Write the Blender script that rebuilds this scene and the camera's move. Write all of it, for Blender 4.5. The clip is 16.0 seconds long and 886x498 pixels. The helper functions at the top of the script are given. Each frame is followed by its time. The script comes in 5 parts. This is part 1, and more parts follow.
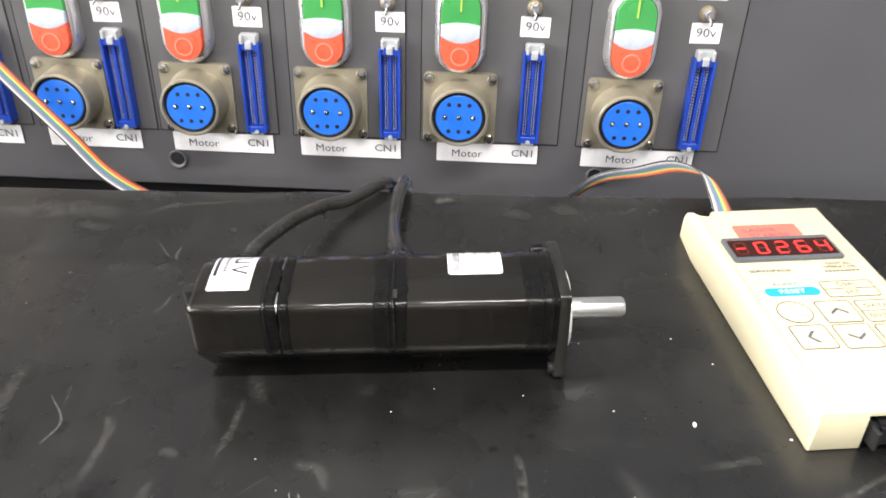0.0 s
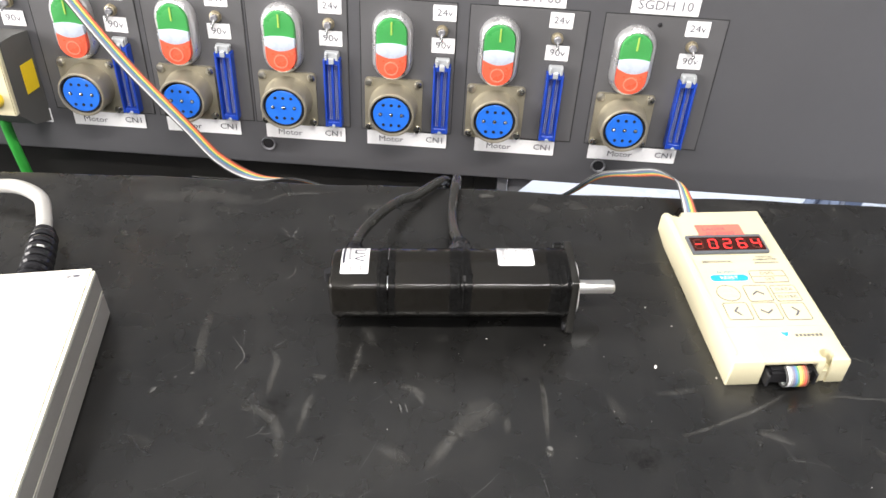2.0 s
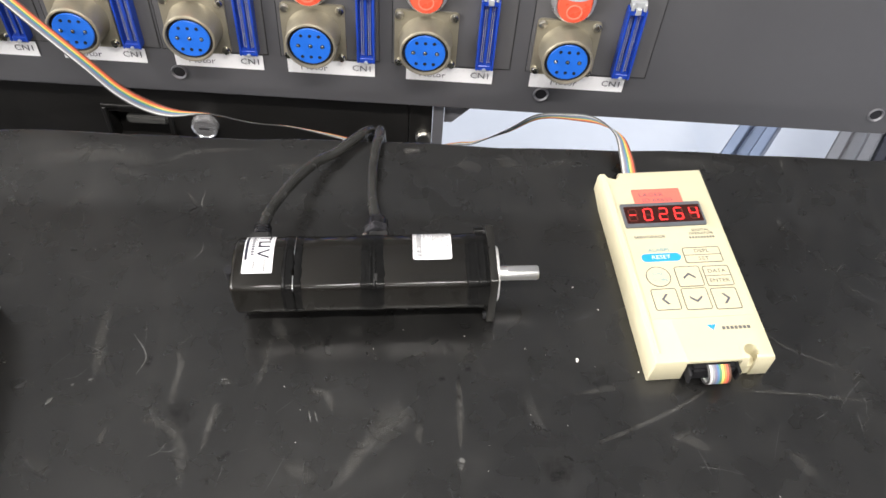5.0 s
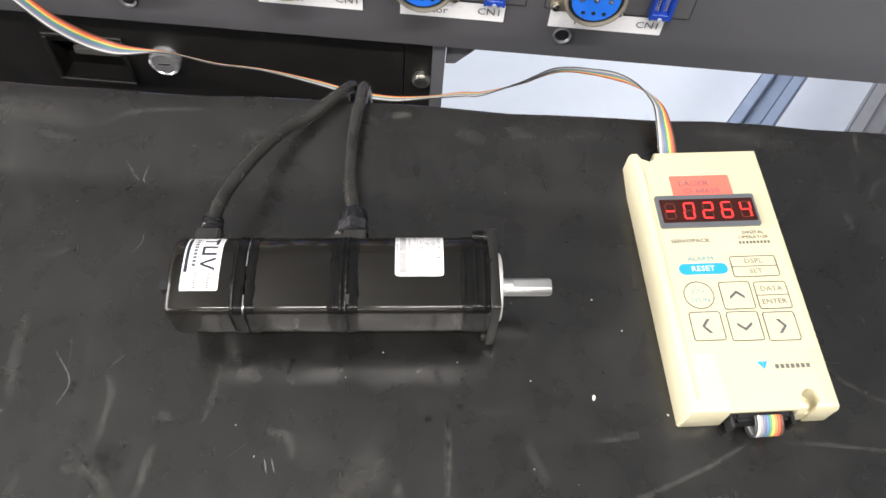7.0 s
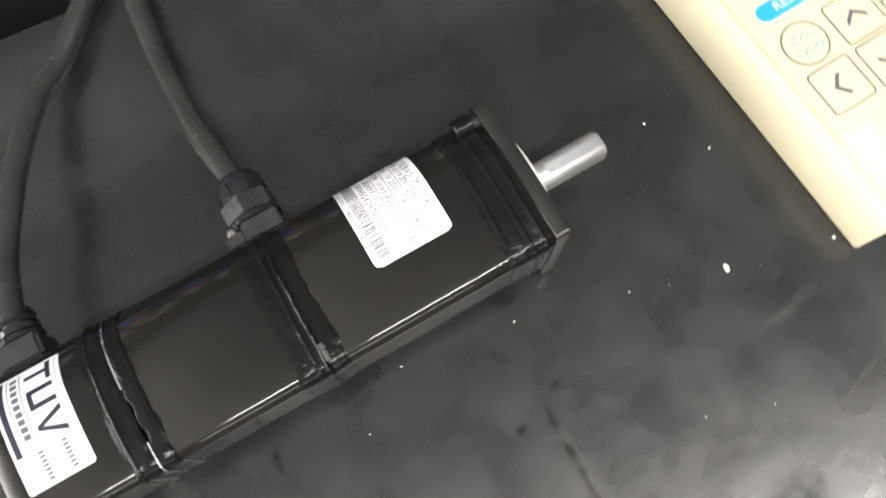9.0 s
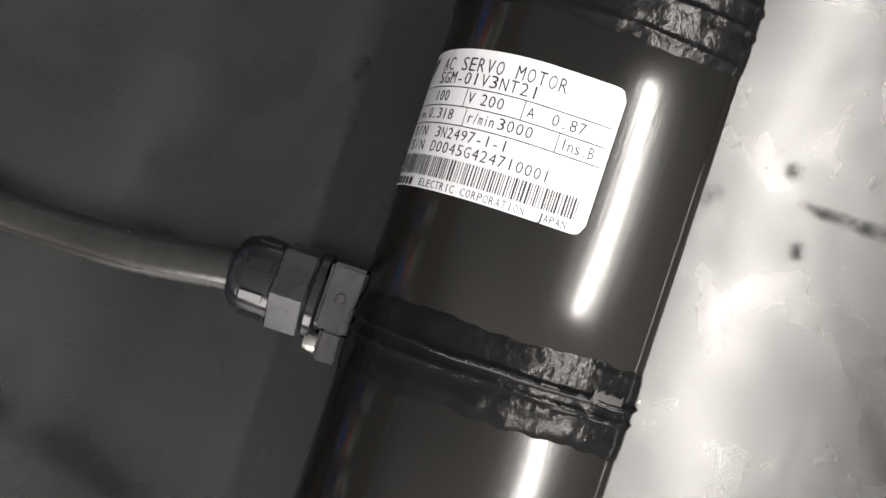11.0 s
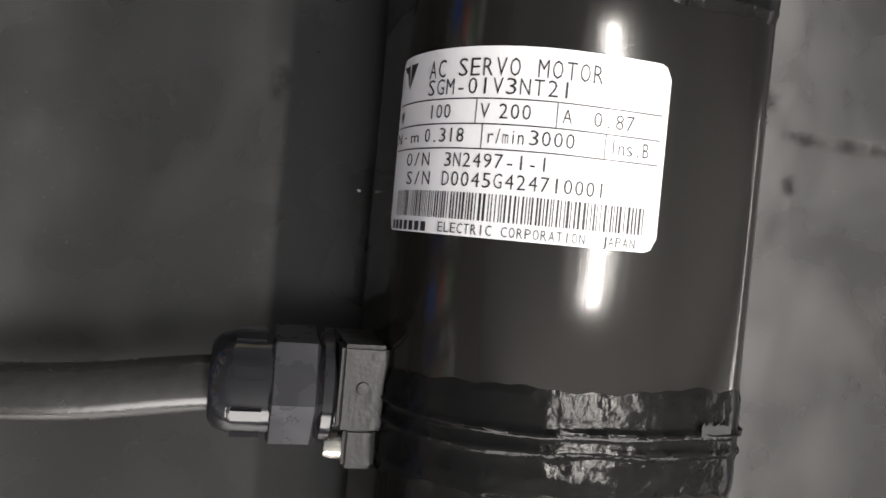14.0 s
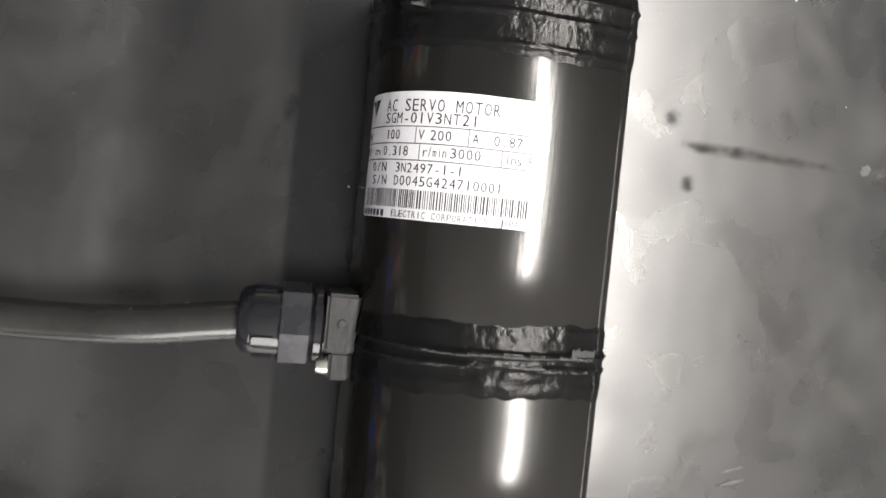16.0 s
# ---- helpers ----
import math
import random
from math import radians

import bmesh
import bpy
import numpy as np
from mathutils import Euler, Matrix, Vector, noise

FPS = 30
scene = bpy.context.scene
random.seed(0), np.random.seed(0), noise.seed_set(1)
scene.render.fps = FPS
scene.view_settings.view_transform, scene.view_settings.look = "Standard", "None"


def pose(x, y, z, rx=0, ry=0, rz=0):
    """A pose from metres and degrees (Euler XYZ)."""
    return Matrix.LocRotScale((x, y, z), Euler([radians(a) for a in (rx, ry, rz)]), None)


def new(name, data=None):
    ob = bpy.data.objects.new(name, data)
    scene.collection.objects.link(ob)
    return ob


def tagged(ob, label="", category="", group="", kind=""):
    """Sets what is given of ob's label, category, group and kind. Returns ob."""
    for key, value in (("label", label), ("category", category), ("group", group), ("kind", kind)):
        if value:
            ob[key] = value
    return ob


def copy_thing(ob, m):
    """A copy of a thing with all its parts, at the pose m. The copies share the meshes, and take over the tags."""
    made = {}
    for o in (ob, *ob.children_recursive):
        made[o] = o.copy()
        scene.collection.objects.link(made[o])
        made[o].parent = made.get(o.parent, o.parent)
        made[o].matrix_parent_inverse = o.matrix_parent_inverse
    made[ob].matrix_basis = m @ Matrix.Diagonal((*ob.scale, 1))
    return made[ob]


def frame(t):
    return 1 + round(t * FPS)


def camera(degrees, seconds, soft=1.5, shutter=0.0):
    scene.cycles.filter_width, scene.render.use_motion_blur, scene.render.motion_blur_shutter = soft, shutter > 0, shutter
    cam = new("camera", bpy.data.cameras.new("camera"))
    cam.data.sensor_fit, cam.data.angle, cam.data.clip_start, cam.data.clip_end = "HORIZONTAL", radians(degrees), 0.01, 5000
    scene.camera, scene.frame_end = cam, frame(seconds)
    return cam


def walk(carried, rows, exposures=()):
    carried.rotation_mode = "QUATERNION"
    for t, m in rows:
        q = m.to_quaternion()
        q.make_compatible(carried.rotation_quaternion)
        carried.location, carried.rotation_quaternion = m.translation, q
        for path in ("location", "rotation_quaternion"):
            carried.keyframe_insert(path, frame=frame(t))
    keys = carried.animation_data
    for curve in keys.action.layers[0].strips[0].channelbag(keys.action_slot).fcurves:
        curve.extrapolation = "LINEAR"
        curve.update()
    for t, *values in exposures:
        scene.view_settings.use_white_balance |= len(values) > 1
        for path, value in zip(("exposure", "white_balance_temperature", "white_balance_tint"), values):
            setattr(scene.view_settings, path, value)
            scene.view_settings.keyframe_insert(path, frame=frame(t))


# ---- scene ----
# camera: seconds, place in metres, yaw, pitch and roll in degrees
cam = camera(60.19, 16.0, shutter=0.4)
PATH = [
    (0, 0.06852, -0.23675, 0.19964, -1.160, -32.551, -0.579),
    (0.5, 0.06192, -0.26712, 0.23832, -1.286, -32.533, -0.677),
    (1, 0.04903, -0.28994, 0.26343, -1.098, -34.322, -0.095),
    (1.5, 0.03519, -0.31368, 0.28648, -0.919, -37.022, 0.151),
    (2, 0.03633, -0.32998, 0.31234, -1.370, -38.678, 0.873),
    (2.5, 0.05839, -0.33124, 0.34121, -2.454, -39.617, 1.046),
    (3, 0.06386, -0.31248, 0.35381, -3.138, -41.427, 1.377),
    (3.5, 0.06851, -0.30063, 0.35089, -4.205, -44.110, 1.859),
    (4, 0.07320, -0.28699, 0.35487, -4.555, -46.875, 1.558),
    (4.5, 0.07272, -0.27161, 0.35834, -4.539, -48.701, 1.482),
    (5, 0.07123, -0.24913, 0.35161, -4.456, -51.070, 2.323),
    (7.3, 0.08388, -0.13772, 0.30403, -4.238, -60.504, 3.582),
    (7.5, 0.07856, -0.12232, 0.29314, -6.874, -61.601, 5.005),
    (8, 0.07558, -0.08940, 0.26162, -9.548, -64.968, 3.136),
    (8.5, 0.06900, -0.06240, 0.23086, -16.408, -70.164, 0.531),
    (9, 0.06954, -0.04960, 0.20915, -27.194, -74.804, -3.070),
    (9.5, 0.06430, -0.03565, 0.18586, -212.732, -100.480, 168.550),
    (10, 0.06021, -0.02059, 0.16721, -34.066, -83.281, -22.863),
    (10.2, 0.06044, -0.01120, 0.16120, -35.991, -84.541, -24.126),
    (12.3, 0.07678, 0.02221, 0.12481, 163.742, -81.503, 113.319),
    (12.5, 0.07679, 0.02251, 0.12488, 163.913, -81.740, 112.937),
    (13, 0.07792, 0.02464, 0.12239, 168.918, -80.769, 107.037),
    (13.5, 0.07777, 0.02968, 0.11864, 171.761, -78.788, 103.543),
    (14, 0.07519, 0.03581, 0.11571, 174.843, -76.318, 100.252),
    (14.5, 0.07561, 0.03582, 0.11646, 175.971, -74.759, 99.239),
    (15, 0.07732, 0.03395, 0.11839, 175.142, -74.484, 100.557),
    (15.5, 0.07752, 0.03232, 0.13189, 174.483, -75.713, 101.109),
    (16, 0.07533, 0.03261, 0.15681, 169.494, -78.373, 105.886),
]
walk(cam, [(t, pose(x, y, z, 90 + pitch, 0, yaw) @ pose(0, 0, 0, 0, 0, roll)) for t, x, y, z, yaw, pitch, roll in PATH],
     exposures=[(0.0, 0.28), (1.5, 0.24), (2.2, 0.18), (3.5, -0.08), (8.0, -0.02), (9.0, -0.03), (10.0, -0.20), (12.3, -0.32), (13.5, -0.26), (15.0, -0.26), (16.0, -0.12)])

# ---- world and lamps ----
world = bpy.data.worlds.new("room_air")
scene.world = world
world.use_nodes = True
world.node_tree.nodes["Background"].inputs["Color"].default_value = (0.9, 0.95, 1.0, 1)
world.node_tree.nodes["Background"].inputs["Strength"].default_value = 0.02
scene.view_settings.exposure = 0.0


def area_lamp(name, m, length, width, watts, colour=(1.0, 0.97, 0.92)):
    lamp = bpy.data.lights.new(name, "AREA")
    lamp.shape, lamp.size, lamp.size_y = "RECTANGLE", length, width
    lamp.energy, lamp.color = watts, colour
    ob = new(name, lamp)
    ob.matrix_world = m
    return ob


area_lamp("fluorescent_lamp", pose(0.25, -0.70, 1.56), 1.5, 0.07, 50, (1.0, 0.95, 0.895))
# added strip on the south wall, out of view, for the motor's edge highlight
area_lamp("fluorescent_lamp", pose(-0.35, -2.46, 1.12, 90), 2.2, 0.10, 18, (1.0, 0.96, 0.90))
# extra unseen lamp added behind the panel, brightens the floor in the gap
area_lamp("fluorescent_lamp", pose(0.9, 2.3, 1.56), 1.9, 0.4, 58, (0.92, 0.96, 1.0))
# daylight in the opening of the window at the side
area_lamp("window_daylight", pose(-1.64, -0.4, 0.75, 90, 0, -90), 2.1, 1.0, 88, (1.0, 0.955, 0.925))

# ---- materials ----


def material(name, colour, rough=0.5, metal=0.0, vary=0.12, grain=60.0, bump=0.0, bump_scale=400.0, rough_vary=0.1, coat=0.0, stretch=(1, 1, 1), random_tone=0.0, spec=0.5):
    m = bpy.data.materials.new(name)
    m.use_nodes = True
    nt = m.node_tree
    b = nt.nodes["Principled BSDF"]
    b.inputs["Metallic"].default_value = metal
    b.inputs["Coat Weight"].default_value = coat
    b.inputs["Coat Roughness"].default_value = 0.08
    b.inputs["Specular IOR Level"].default_value = spec
    tc = nt.nodes.new("ShaderNodeTexCoord")
    mp = nt.nodes.new("ShaderNodeMapping")
    mp.inputs["Scale"].default_value = stretch
    nt.links.new(tc.outputs["Object"], mp.inputs["Vector"])
    n1 = nt.nodes.new("ShaderNodeTexNoise")
    n1.inputs["Scale"].default_value = grain
    n1.inputs["Detail"].default_value = 6
    n2 = nt.nodes.new("ShaderNodeTexNoise")
    n2.inputs["Scale"].default_value = grain * 9
    n2.inputs["Detail"].default_value = 3
    mix = nt.nodes.new("ShaderNodeMath")
    mix.operation = "MULTIPLY_ADD"
    mix.inputs[1].default_value = 0.35
    for n in (n1, n2):
        nt.links.new(mp.outputs["Vector"], n.inputs["Vector"])
    nt.links.new(n2.outputs["Fac"], mix.inputs[0])
    nt.links.new(n1.outputs["Fac"], mix.inputs[2])
    ramp = nt.nodes.new("ShaderNodeMapRange")
    ramp.inputs["From Min"].default_value, ramp.inputs["From Max"].default_value = 0.35, 1.0
    ramp.inputs["To Min"].default_value, ramp.inputs["To Max"].default_value = 1 - vary, 1 + vary
    nt.links.new(mix.outputs[0], ramp.inputs["Value"])
    tone = nt.nodes.new("ShaderNodeVectorMath")
    tone.operation = "SCALE"
    tone.inputs[0].default_value = colour
    last = ramp.outputs["Result"]
    if random_tone:
        info = nt.nodes.new("ShaderNodeObjectInfo")
        rr = nt.nodes.new("ShaderNodeMapRange")
        rr.inputs["To Min"].default_value, rr.inputs["To Max"].default_value = 1 - random_tone, 1 + random_tone
        nt.links.new(info.outputs["Random"], rr.inputs["Value"])
        mu = nt.nodes.new("ShaderNodeMath")
        mu.operation = "MULTIPLY"
        nt.links.new(rr.outputs["Result"], mu.inputs[0])
        nt.links.new(last, mu.inputs[1])
        last = mu.outputs[0]
    nt.links.new(last, tone.inputs["Scale"])
    nt.links.new(tone.outputs["Vector"], b.inputs["Base Color"])
    rv = nt.nodes.new("ShaderNodeMapRange")
    rv.inputs["From Min"].default_value, rv.inputs["From Max"].default_value = 0.2, 0.85
    rv.inputs["To Min"].default_value, rv.inputs["To Max"].default_value = max(0.02, rough - rough_vary), min(1, rough + rough_vary)
    nt.links.new(n1.outputs["Fac"], rv.inputs["Value"])
    nt.links.new(rv.outputs["Result"], b.inputs["Roughness"])
    if bump:
        n3 = nt.nodes.new("ShaderNodeTexNoise")
        n3.inputs["Scale"].default_value = bump_scale
        n3.inputs["Detail"].default_value = 4
        nt.links.new(mp.outputs["Vector"], n3.inputs["Vector"])
        bp = nt.nodes.new("ShaderNodeBump")
        bp.inputs["Strength"].default_value = bump
        bp.inputs["Distance"].default_value = 0.001
        nt.links.new(n3.outputs["Fac"], bp.inputs["Height"])
        nt.links.new(bp.outputs["Normal"], b.inputs["Normal"])
    return m


def glowing(name, colour, strength):
    m = bpy.data.materials.new(name)
    m.use_nodes = True
    b = m.node_tree.nodes["Principled BSDF"]
    b.inputs["Base Color"].default_value = (*colour, 1)
    b.inputs["Emission Color"].default_value = (*colour, 1)
    b.inputs["Emission Strength"].default_value = strength
    return m


def smooth_range(nt, socket, lo, hi, out):
    n = nt.nodes.new("ShaderNodeMapRange")
    n.interpolation_type = "SMOOTHSTEP"
    n.inputs["From Min"].default_value, n.inputs["From Max"].default_value = lo, hi
    n.inputs["To Min"].default_value, n.inputs["To Max"].default_value = out
    nt.links.new(socket, n.inputs["Value"])
    return n.outputs["Result"]


def noise_of(nt, scale, detail=4, rough=0.55, distort=0.0, stretch=(1, 1, 1), turn=0.0):
    tc = nt.nodes.new("ShaderNodeTexCoord")
    mp = nt.nodes.new("ShaderNodeMapping")
    mp.inputs["Scale"].default_value = stretch
    mp.inputs["Rotation"].default_value = (0, 0, turn)
    nt.links.new(tc.outputs["Object"], mp.inputs["Vector"])
    n = nt.nodes.new("ShaderNodeTexNoise")
    n.inputs["Scale"].default_value, n.inputs["Detail"].default_value = scale, detail
    n.inputs["Roughness"].default_value, n.inputs["Distortion"].default_value = rough, distort
    nt.links.new(mp.outputs["Vector"], n.inputs["Vector"])
    return n.outputs["Fac"]


def sum_of(nt, *sockets):
    last = sockets[0]
    for other in sockets[1:]:
        n = nt.nodes.new("ShaderNodeMath")
        n.operation = "ADD"
        nt.links.new(last, n.inputs[0])
        nt.links.new(other, n.inputs[1])
        last = n.outputs[0]
    return last


def bumped(nt, b, *layers):
    """layers: height socket and its relief in metres."""
    last = None
    for height, deep in layers:
        bp = nt.nodes.new("ShaderNodeBump")
        bp.inputs["Strength"].default_value, bp.inputs["Distance"].default_value = 1.0, deep
        nt.links.new(height, bp.inputs["Height"])
        if last:
            nt.links.new(last, bp.inputs["Normal"])
        last = bp.outputs["Normal"]
    nt.links.new(last, b.inputs["Normal"])


def mat_rubber():
    """Black rubber mat: half-gloss, hazed with wiped dust, flecked, slightly uneven."""
    m = bpy.data.materials.new("black_rubber")
    m.use_nodes = True
    nt = m.node_tree
    b = nt.nodes["Principled BSDF"]
    b.inputs["Specular IOR Level"].default_value = 0.62
    b.inputs["Coat Weight"].default_value, b.inputs["Coat Roughness"].default_value = 0.12, 0.14
    cloud = noise_of(nt, 8, 4, 0.55, 0.9)
    patch = noise_of(nt, 38, 3, 0.5, 0.4)
    wipe = noise_of(nt, 1.0, 4, 0.6, 0.6, (70, 9, 1), 0.6)
    wipe2 = noise_of(nt, 1.0, 3, 0.6, 0.4, (12, 110, 1), -0.35)
    fleck = noise_of(nt, 1100, 2, 0.5)
    dust = sum_of(nt, smooth_range(nt, cloud, 0.42, 0.75, (0.04, 0.22)), smooth_range(nt, patch, 0.45, 0.85, (0, 0.12)), smooth_range(nt, wipe, 0.55, 0.85, (0, 0.16)),
                  smooth_range(nt, wipe2, 0.56, 0.86, (0, 0.14)), smooth_range(nt, fleck, 0.66, 0.78, (0, 0.35)))
    mx = nt.nodes.new("ShaderNodeMix")
    mx.data_type = "RGBA"
    nt.links.new(dust, mx.inputs["Factor"])
    mx.inputs["A"].default_value = (0.0055, 0.0055, 0.0055, 1)
    mx.inputs["B"].default_value = (0.045, 0.044, 0.0415, 1)
    nt.links.new(mx.outputs["Result"], b.inputs["Base Color"])
    worn = noise_of(nt, 60, 3, 0.5, 0.4)
    nt.links.new(sum_of(nt, smooth_range(nt, worn, 0.2, 0.8, (0.23, 0.34)), smooth_range(nt, patch, 0.4, 0.9, (0, 0.05))), b.inputs["Roughness"])
    bumped(nt, b, (noise_of(nt, 55, 3), 0.00016), (noise_of(nt, 260, 3), 0.00003), (noise_of(nt, 1500, 2), 0.00001))
    return m


def mat_film(name, colour, strength, grain):
    """A thin film of dust or grime, worn through in places; its mesh carries how thick it lies."""
    m = bpy.data.materials.new(name)
    m.use_nodes = True
    nt = m.node_tree
    b = nt.nodes["Principled BSDF"]
    b.inputs["Base Color"].default_value = (*colour, 1)
    b.inputs["Roughness"].default_value = 0.6
    b.inputs["Specular IOR Level"].default_value = 0.2
    at = nt.nodes.new("ShaderNodeAttribute")
    at.attribute_name = "thickness"
    worn = smooth_range(nt, noise_of(nt, grain, 5, 0.65), 0.35, 0.68, (0.15 * strength, strength))
    mu = nt.nodes.new("ShaderNodeMath")
    mu.operation, mu.use_clamp = "MULTIPLY", True
    nt.links.new(at.outputs["Fac"], mu.inputs[0])
    nt.links.new(worn, mu.inputs[1])
    nt.links.new(mu.outputs[0], b.inputs["Alpha"])
    return m


DUSTFILM = mat_film("dust_film", (0.13, 0.128, 0.12), 0.62, 420)
GRIMEFILM = mat_film("grime_film", (0.010, 0.010, 0.010), 0.7, 260)
RUBBER = mat_rubber()
LACQUER = material("black_motor_lacquer", (0.0076, 0.0068, 0.0055), 0.15, vary=0.25, grain=110, bump=0.012, bump_scale=1500, rough_vary=0.04, spec=0.42, coat=0.12, stretch=(0.06, 1, 1))
TAPE = material("black_sealing_lacquer", (0.006, 0.006, 0.006), 0.17, vary=0.4, grain=160, bump=0.14, bump_scale=700, rough_vary=0.08, spec=0.15)
FLANGE = material("dark_flange_enamel", (0.015, 0.0145, 0.013), 0.34, vary=0.2, grain=90, bump=0.05)
STEEL = material("turned_steel", (0.78, 0.78, 0.77), 0.42, metal=1, vary=0.06, grain=200, bump=0.08, bump_scale=2500, stretch=(20, 1, 1))
BRIGHT = material("bright_nickel", (0.8, 0.8, 0.8), 0.16, metal=1, vary=0.05)
PAPER = material("white_label_paper", (0.78, 0.78, 0.80), 0.30, vary=0.02, grain=60, coat=0.15)
INK = material("black_print", (0.02, 0.02, 0.022), 0.5, vary=0.1)
GREYINK = material("grey_print", (0.10, 0.10, 0.12), 0.5, vary=0.1)
FAINT = material("pale_blue_print", (0.16, 0.34, 0.42), 0.5, vary=0.1)
KEYINK = material("dark_key_print", (0.085, 0.085, 0.09), 0.5, vary=0.1)
SOFTINK = material("soft_grey_print", (0.13, 0.13, 0.125), 0.5, vary=0.1)
NAVY = material("blue_black_print", (0.018, 0.019, 0.032), 0.45, vary=0.1)
CABLE = material("black_cable_sheath", (0.022, 0.022, 0.0205), 0.24, vary=0.35, grain=80, bump=0.04, bump_scale=900, spec=0.6)
GLAND = material("black_gland_nylon", (0.012, 0.012, 0.014), 0.15, vary=0.25, grain=120, bump=0.06)
GLANDMETAL = material("dark_cast_clamp", (0.026, 0.026, 0.026), 0.42, metal=0.2, vary=0.25, grain=200, bump=0.12, bump_scale=900)
NUTM = material("dark_nickel_nut", (0.045, 0.045, 0.05), 0.30, metal=0.5, vary=0.2, grain=200)
PANEL = material("anthracite_panel_paint", (0.070, 0.070, 0.077), 0.55, vary=0.06, grain=12, bump=0.12, bump_scale=1400)
PANEL2 = material("anthracite_module_paint", (0.088, 0.087, 0.092), 0.52, vary=0.06, grain=14, bump=0.12, bump_scale=1400)
GROOVE = material("groove_dark", (0.012, 0.012, 0.013), 0.7)
OLIVE = material("olive_cadmium_shell", (0.36, 0.33, 0.255), 0.40, metal=0.6, vary=0.12, grain=70, bump=0.05)
BLUEINS = material("blue_insert_rubber", (0.015, 0.13, 0.60), 0.42, vary=0.1, grain=120)
BLUEHDR = material("blue_header_plastic", (0.012, 0.050, 0.36), 0.33, vary=0.12, grain=120)
HOLE = material("dark_hole", (0.006, 0.006, 0.008), 0.6)
CHROME = material("satin_chrome", (0.74, 0.74, 0.75), 0.30, metal=0.8, vary=0.06)
SCREW = material("zinc_screw", (0.62, 0.60, 0.54), 0.3, metal=1, vary=0.1)
BRASS = material("dull_brass_nut", (0.42, 0.37, 0.27), 0.35, metal=0.8, vary=0.1)
GREENB = material("green_button_plastic", (0.05, 0.29, 0.075), 0.32, vary=0.06)
WHITEB = material("white_lens_plastic", (0.46, 0.51, 0.60), 0.28, vary=0.04)
REDB = material("red_button_plastic", (0.76, 0.105, 0.055), 0.32, vary=0.06)
MARKG = material("pale_green_mark", (0.35, 0.52, 0.10), 0.4)
MARKR = material("pale_red_mark", (0.85, 0.22, 0.15), 0.4)
BLACKBOX = material("black_powder_paint", (0.010, 0.0095, 0.009), 0.5, vary=0.15, bump=0.1)
POSTM = material("grey_rail_metal", (0.22, 0.22, 0.24), 0.4, metal=0.5, vary=0.08)
CREAM = material("cream_abs", (0.60, 0.555, 0.385), 0.42, vary=0.035, grain=30, bump=0.06, bump_scale=1600)
CREAM2 = material("pale_cream_abs", (0.80, 0.78, 0.68), 0.4, vary=0.03, grain=30, bump=0.05, bump_scale=1600)
BOXSIDE = material("grey_box_side", (0.27, 0.26, 0.245), 0.45, vary=0.06, grain=40, bump=0.06)
GREYABS = material("grey_abs", (0.085, 0.085, 0.082), 0.5, vary=0.08)
YELLOW = material("yellow_sticker", (0.80, 0.58, 0.02), 0.4, vary=0.05)
REDPAPER = material("red_sticker", (0.85, 0.16, 0.12), 0.45, vary=0.05)
SMOKE = material("smoked_display_window", (0.035, 0.006, 0.004), 0.22, vary=0.1)
DIMSEG = material("unlit_segment", (0.085, 0.018, 0.012), 0.4)
LITSEG = glowing("lit_red_segment", (1.0, 0.03, 0.03), 1.6)
CYAN = material("cyan_key", (0.02, 0.33, 0.72), 0.4, vary=0.05)
DISPRIM = material("slate_display_rim", (0.10, 0.11, 0.125), 0.4)
WHITECABLE = material("pale_grey_cable", (0.38, 0.375, 0.36), 0.42, vary=0.08)
GREENCABLE = material("green_cable", (0.03, 0.28, 0.04), 0.4, vary=0.08)
PLASTER = material("pale_ceiling_paint", (0.50, 0.50, 0.49), 0.8, vary=0.04, grain=4)
WALLM = material("pale_wall_paint", (0.28, 0.285, 0.30), 0.8, vary=0.05, grain=3)
FLOORM = material("pale_vinyl_floor", (0.74, 0.78, 0.88), 0.35, vary=0.04, grain=5)
BLUEGREY = material("blue_grey_profile", (0.16, 0.20, 0.30), 0.4, metal=0.3, vary=0.08)
BENCHM = material("bench_carcass", (0.05, 0.05, 0.05), 0.6)
RINGM = material("turned_aluminium", (0.85, 0.85, 0.85), 0.40, metal=0.45, vary=0.05, grain=200)
PINS = material("tinned_pins", (0.55, 0.54, 0.52), 0.4, metal=0.3, vary=0.08)
LOCKM = material("satin_nickel_lock", (0.82, 0.82, 0.84), 0.20, metal=0.8, vary=0.05)
LATCHM = material("pale_latch_metal", (0.50, 0.52, 0.54), 0.4, metal=0.4, vary=0.1)
CRUMB = material("pale_crumb", (0.75, 0.73, 0.68), 0.7)
HAIR = material("hairline_scratch", (0.06, 0.06, 0.06), 0.6, vary=0.3, grain=300)
CHALK = material("chalky_scuff", (0.10, 0.10, 0.096), 0.7, vary=0.5, grain=500)
WIRES = [("brown", (0.13, 0.06, 0.04)), ("red", (0.66, 0.12, 0.08)), ("orange", (0.80, 0.26, 0.09)), ("yellow", (0.74, 0.62, 0.16)), ("green", (0.12, 0.32, 0.17)),
         ("blue", (0.11, 0.21, 0.40)), ("violet", (0.20, 0.19, 0.27)), ("grey", (0.32, 0.33, 0.34)), ("white", (0.74, 0.74, 0.73)), ("black", (0.05, 0.05, 0.05))]
WIREM = [material(c + "_wire_pvc", rgb, 0.4, vary=0.05) for c, rgb in WIRES]

# ---- mesh helpers ----


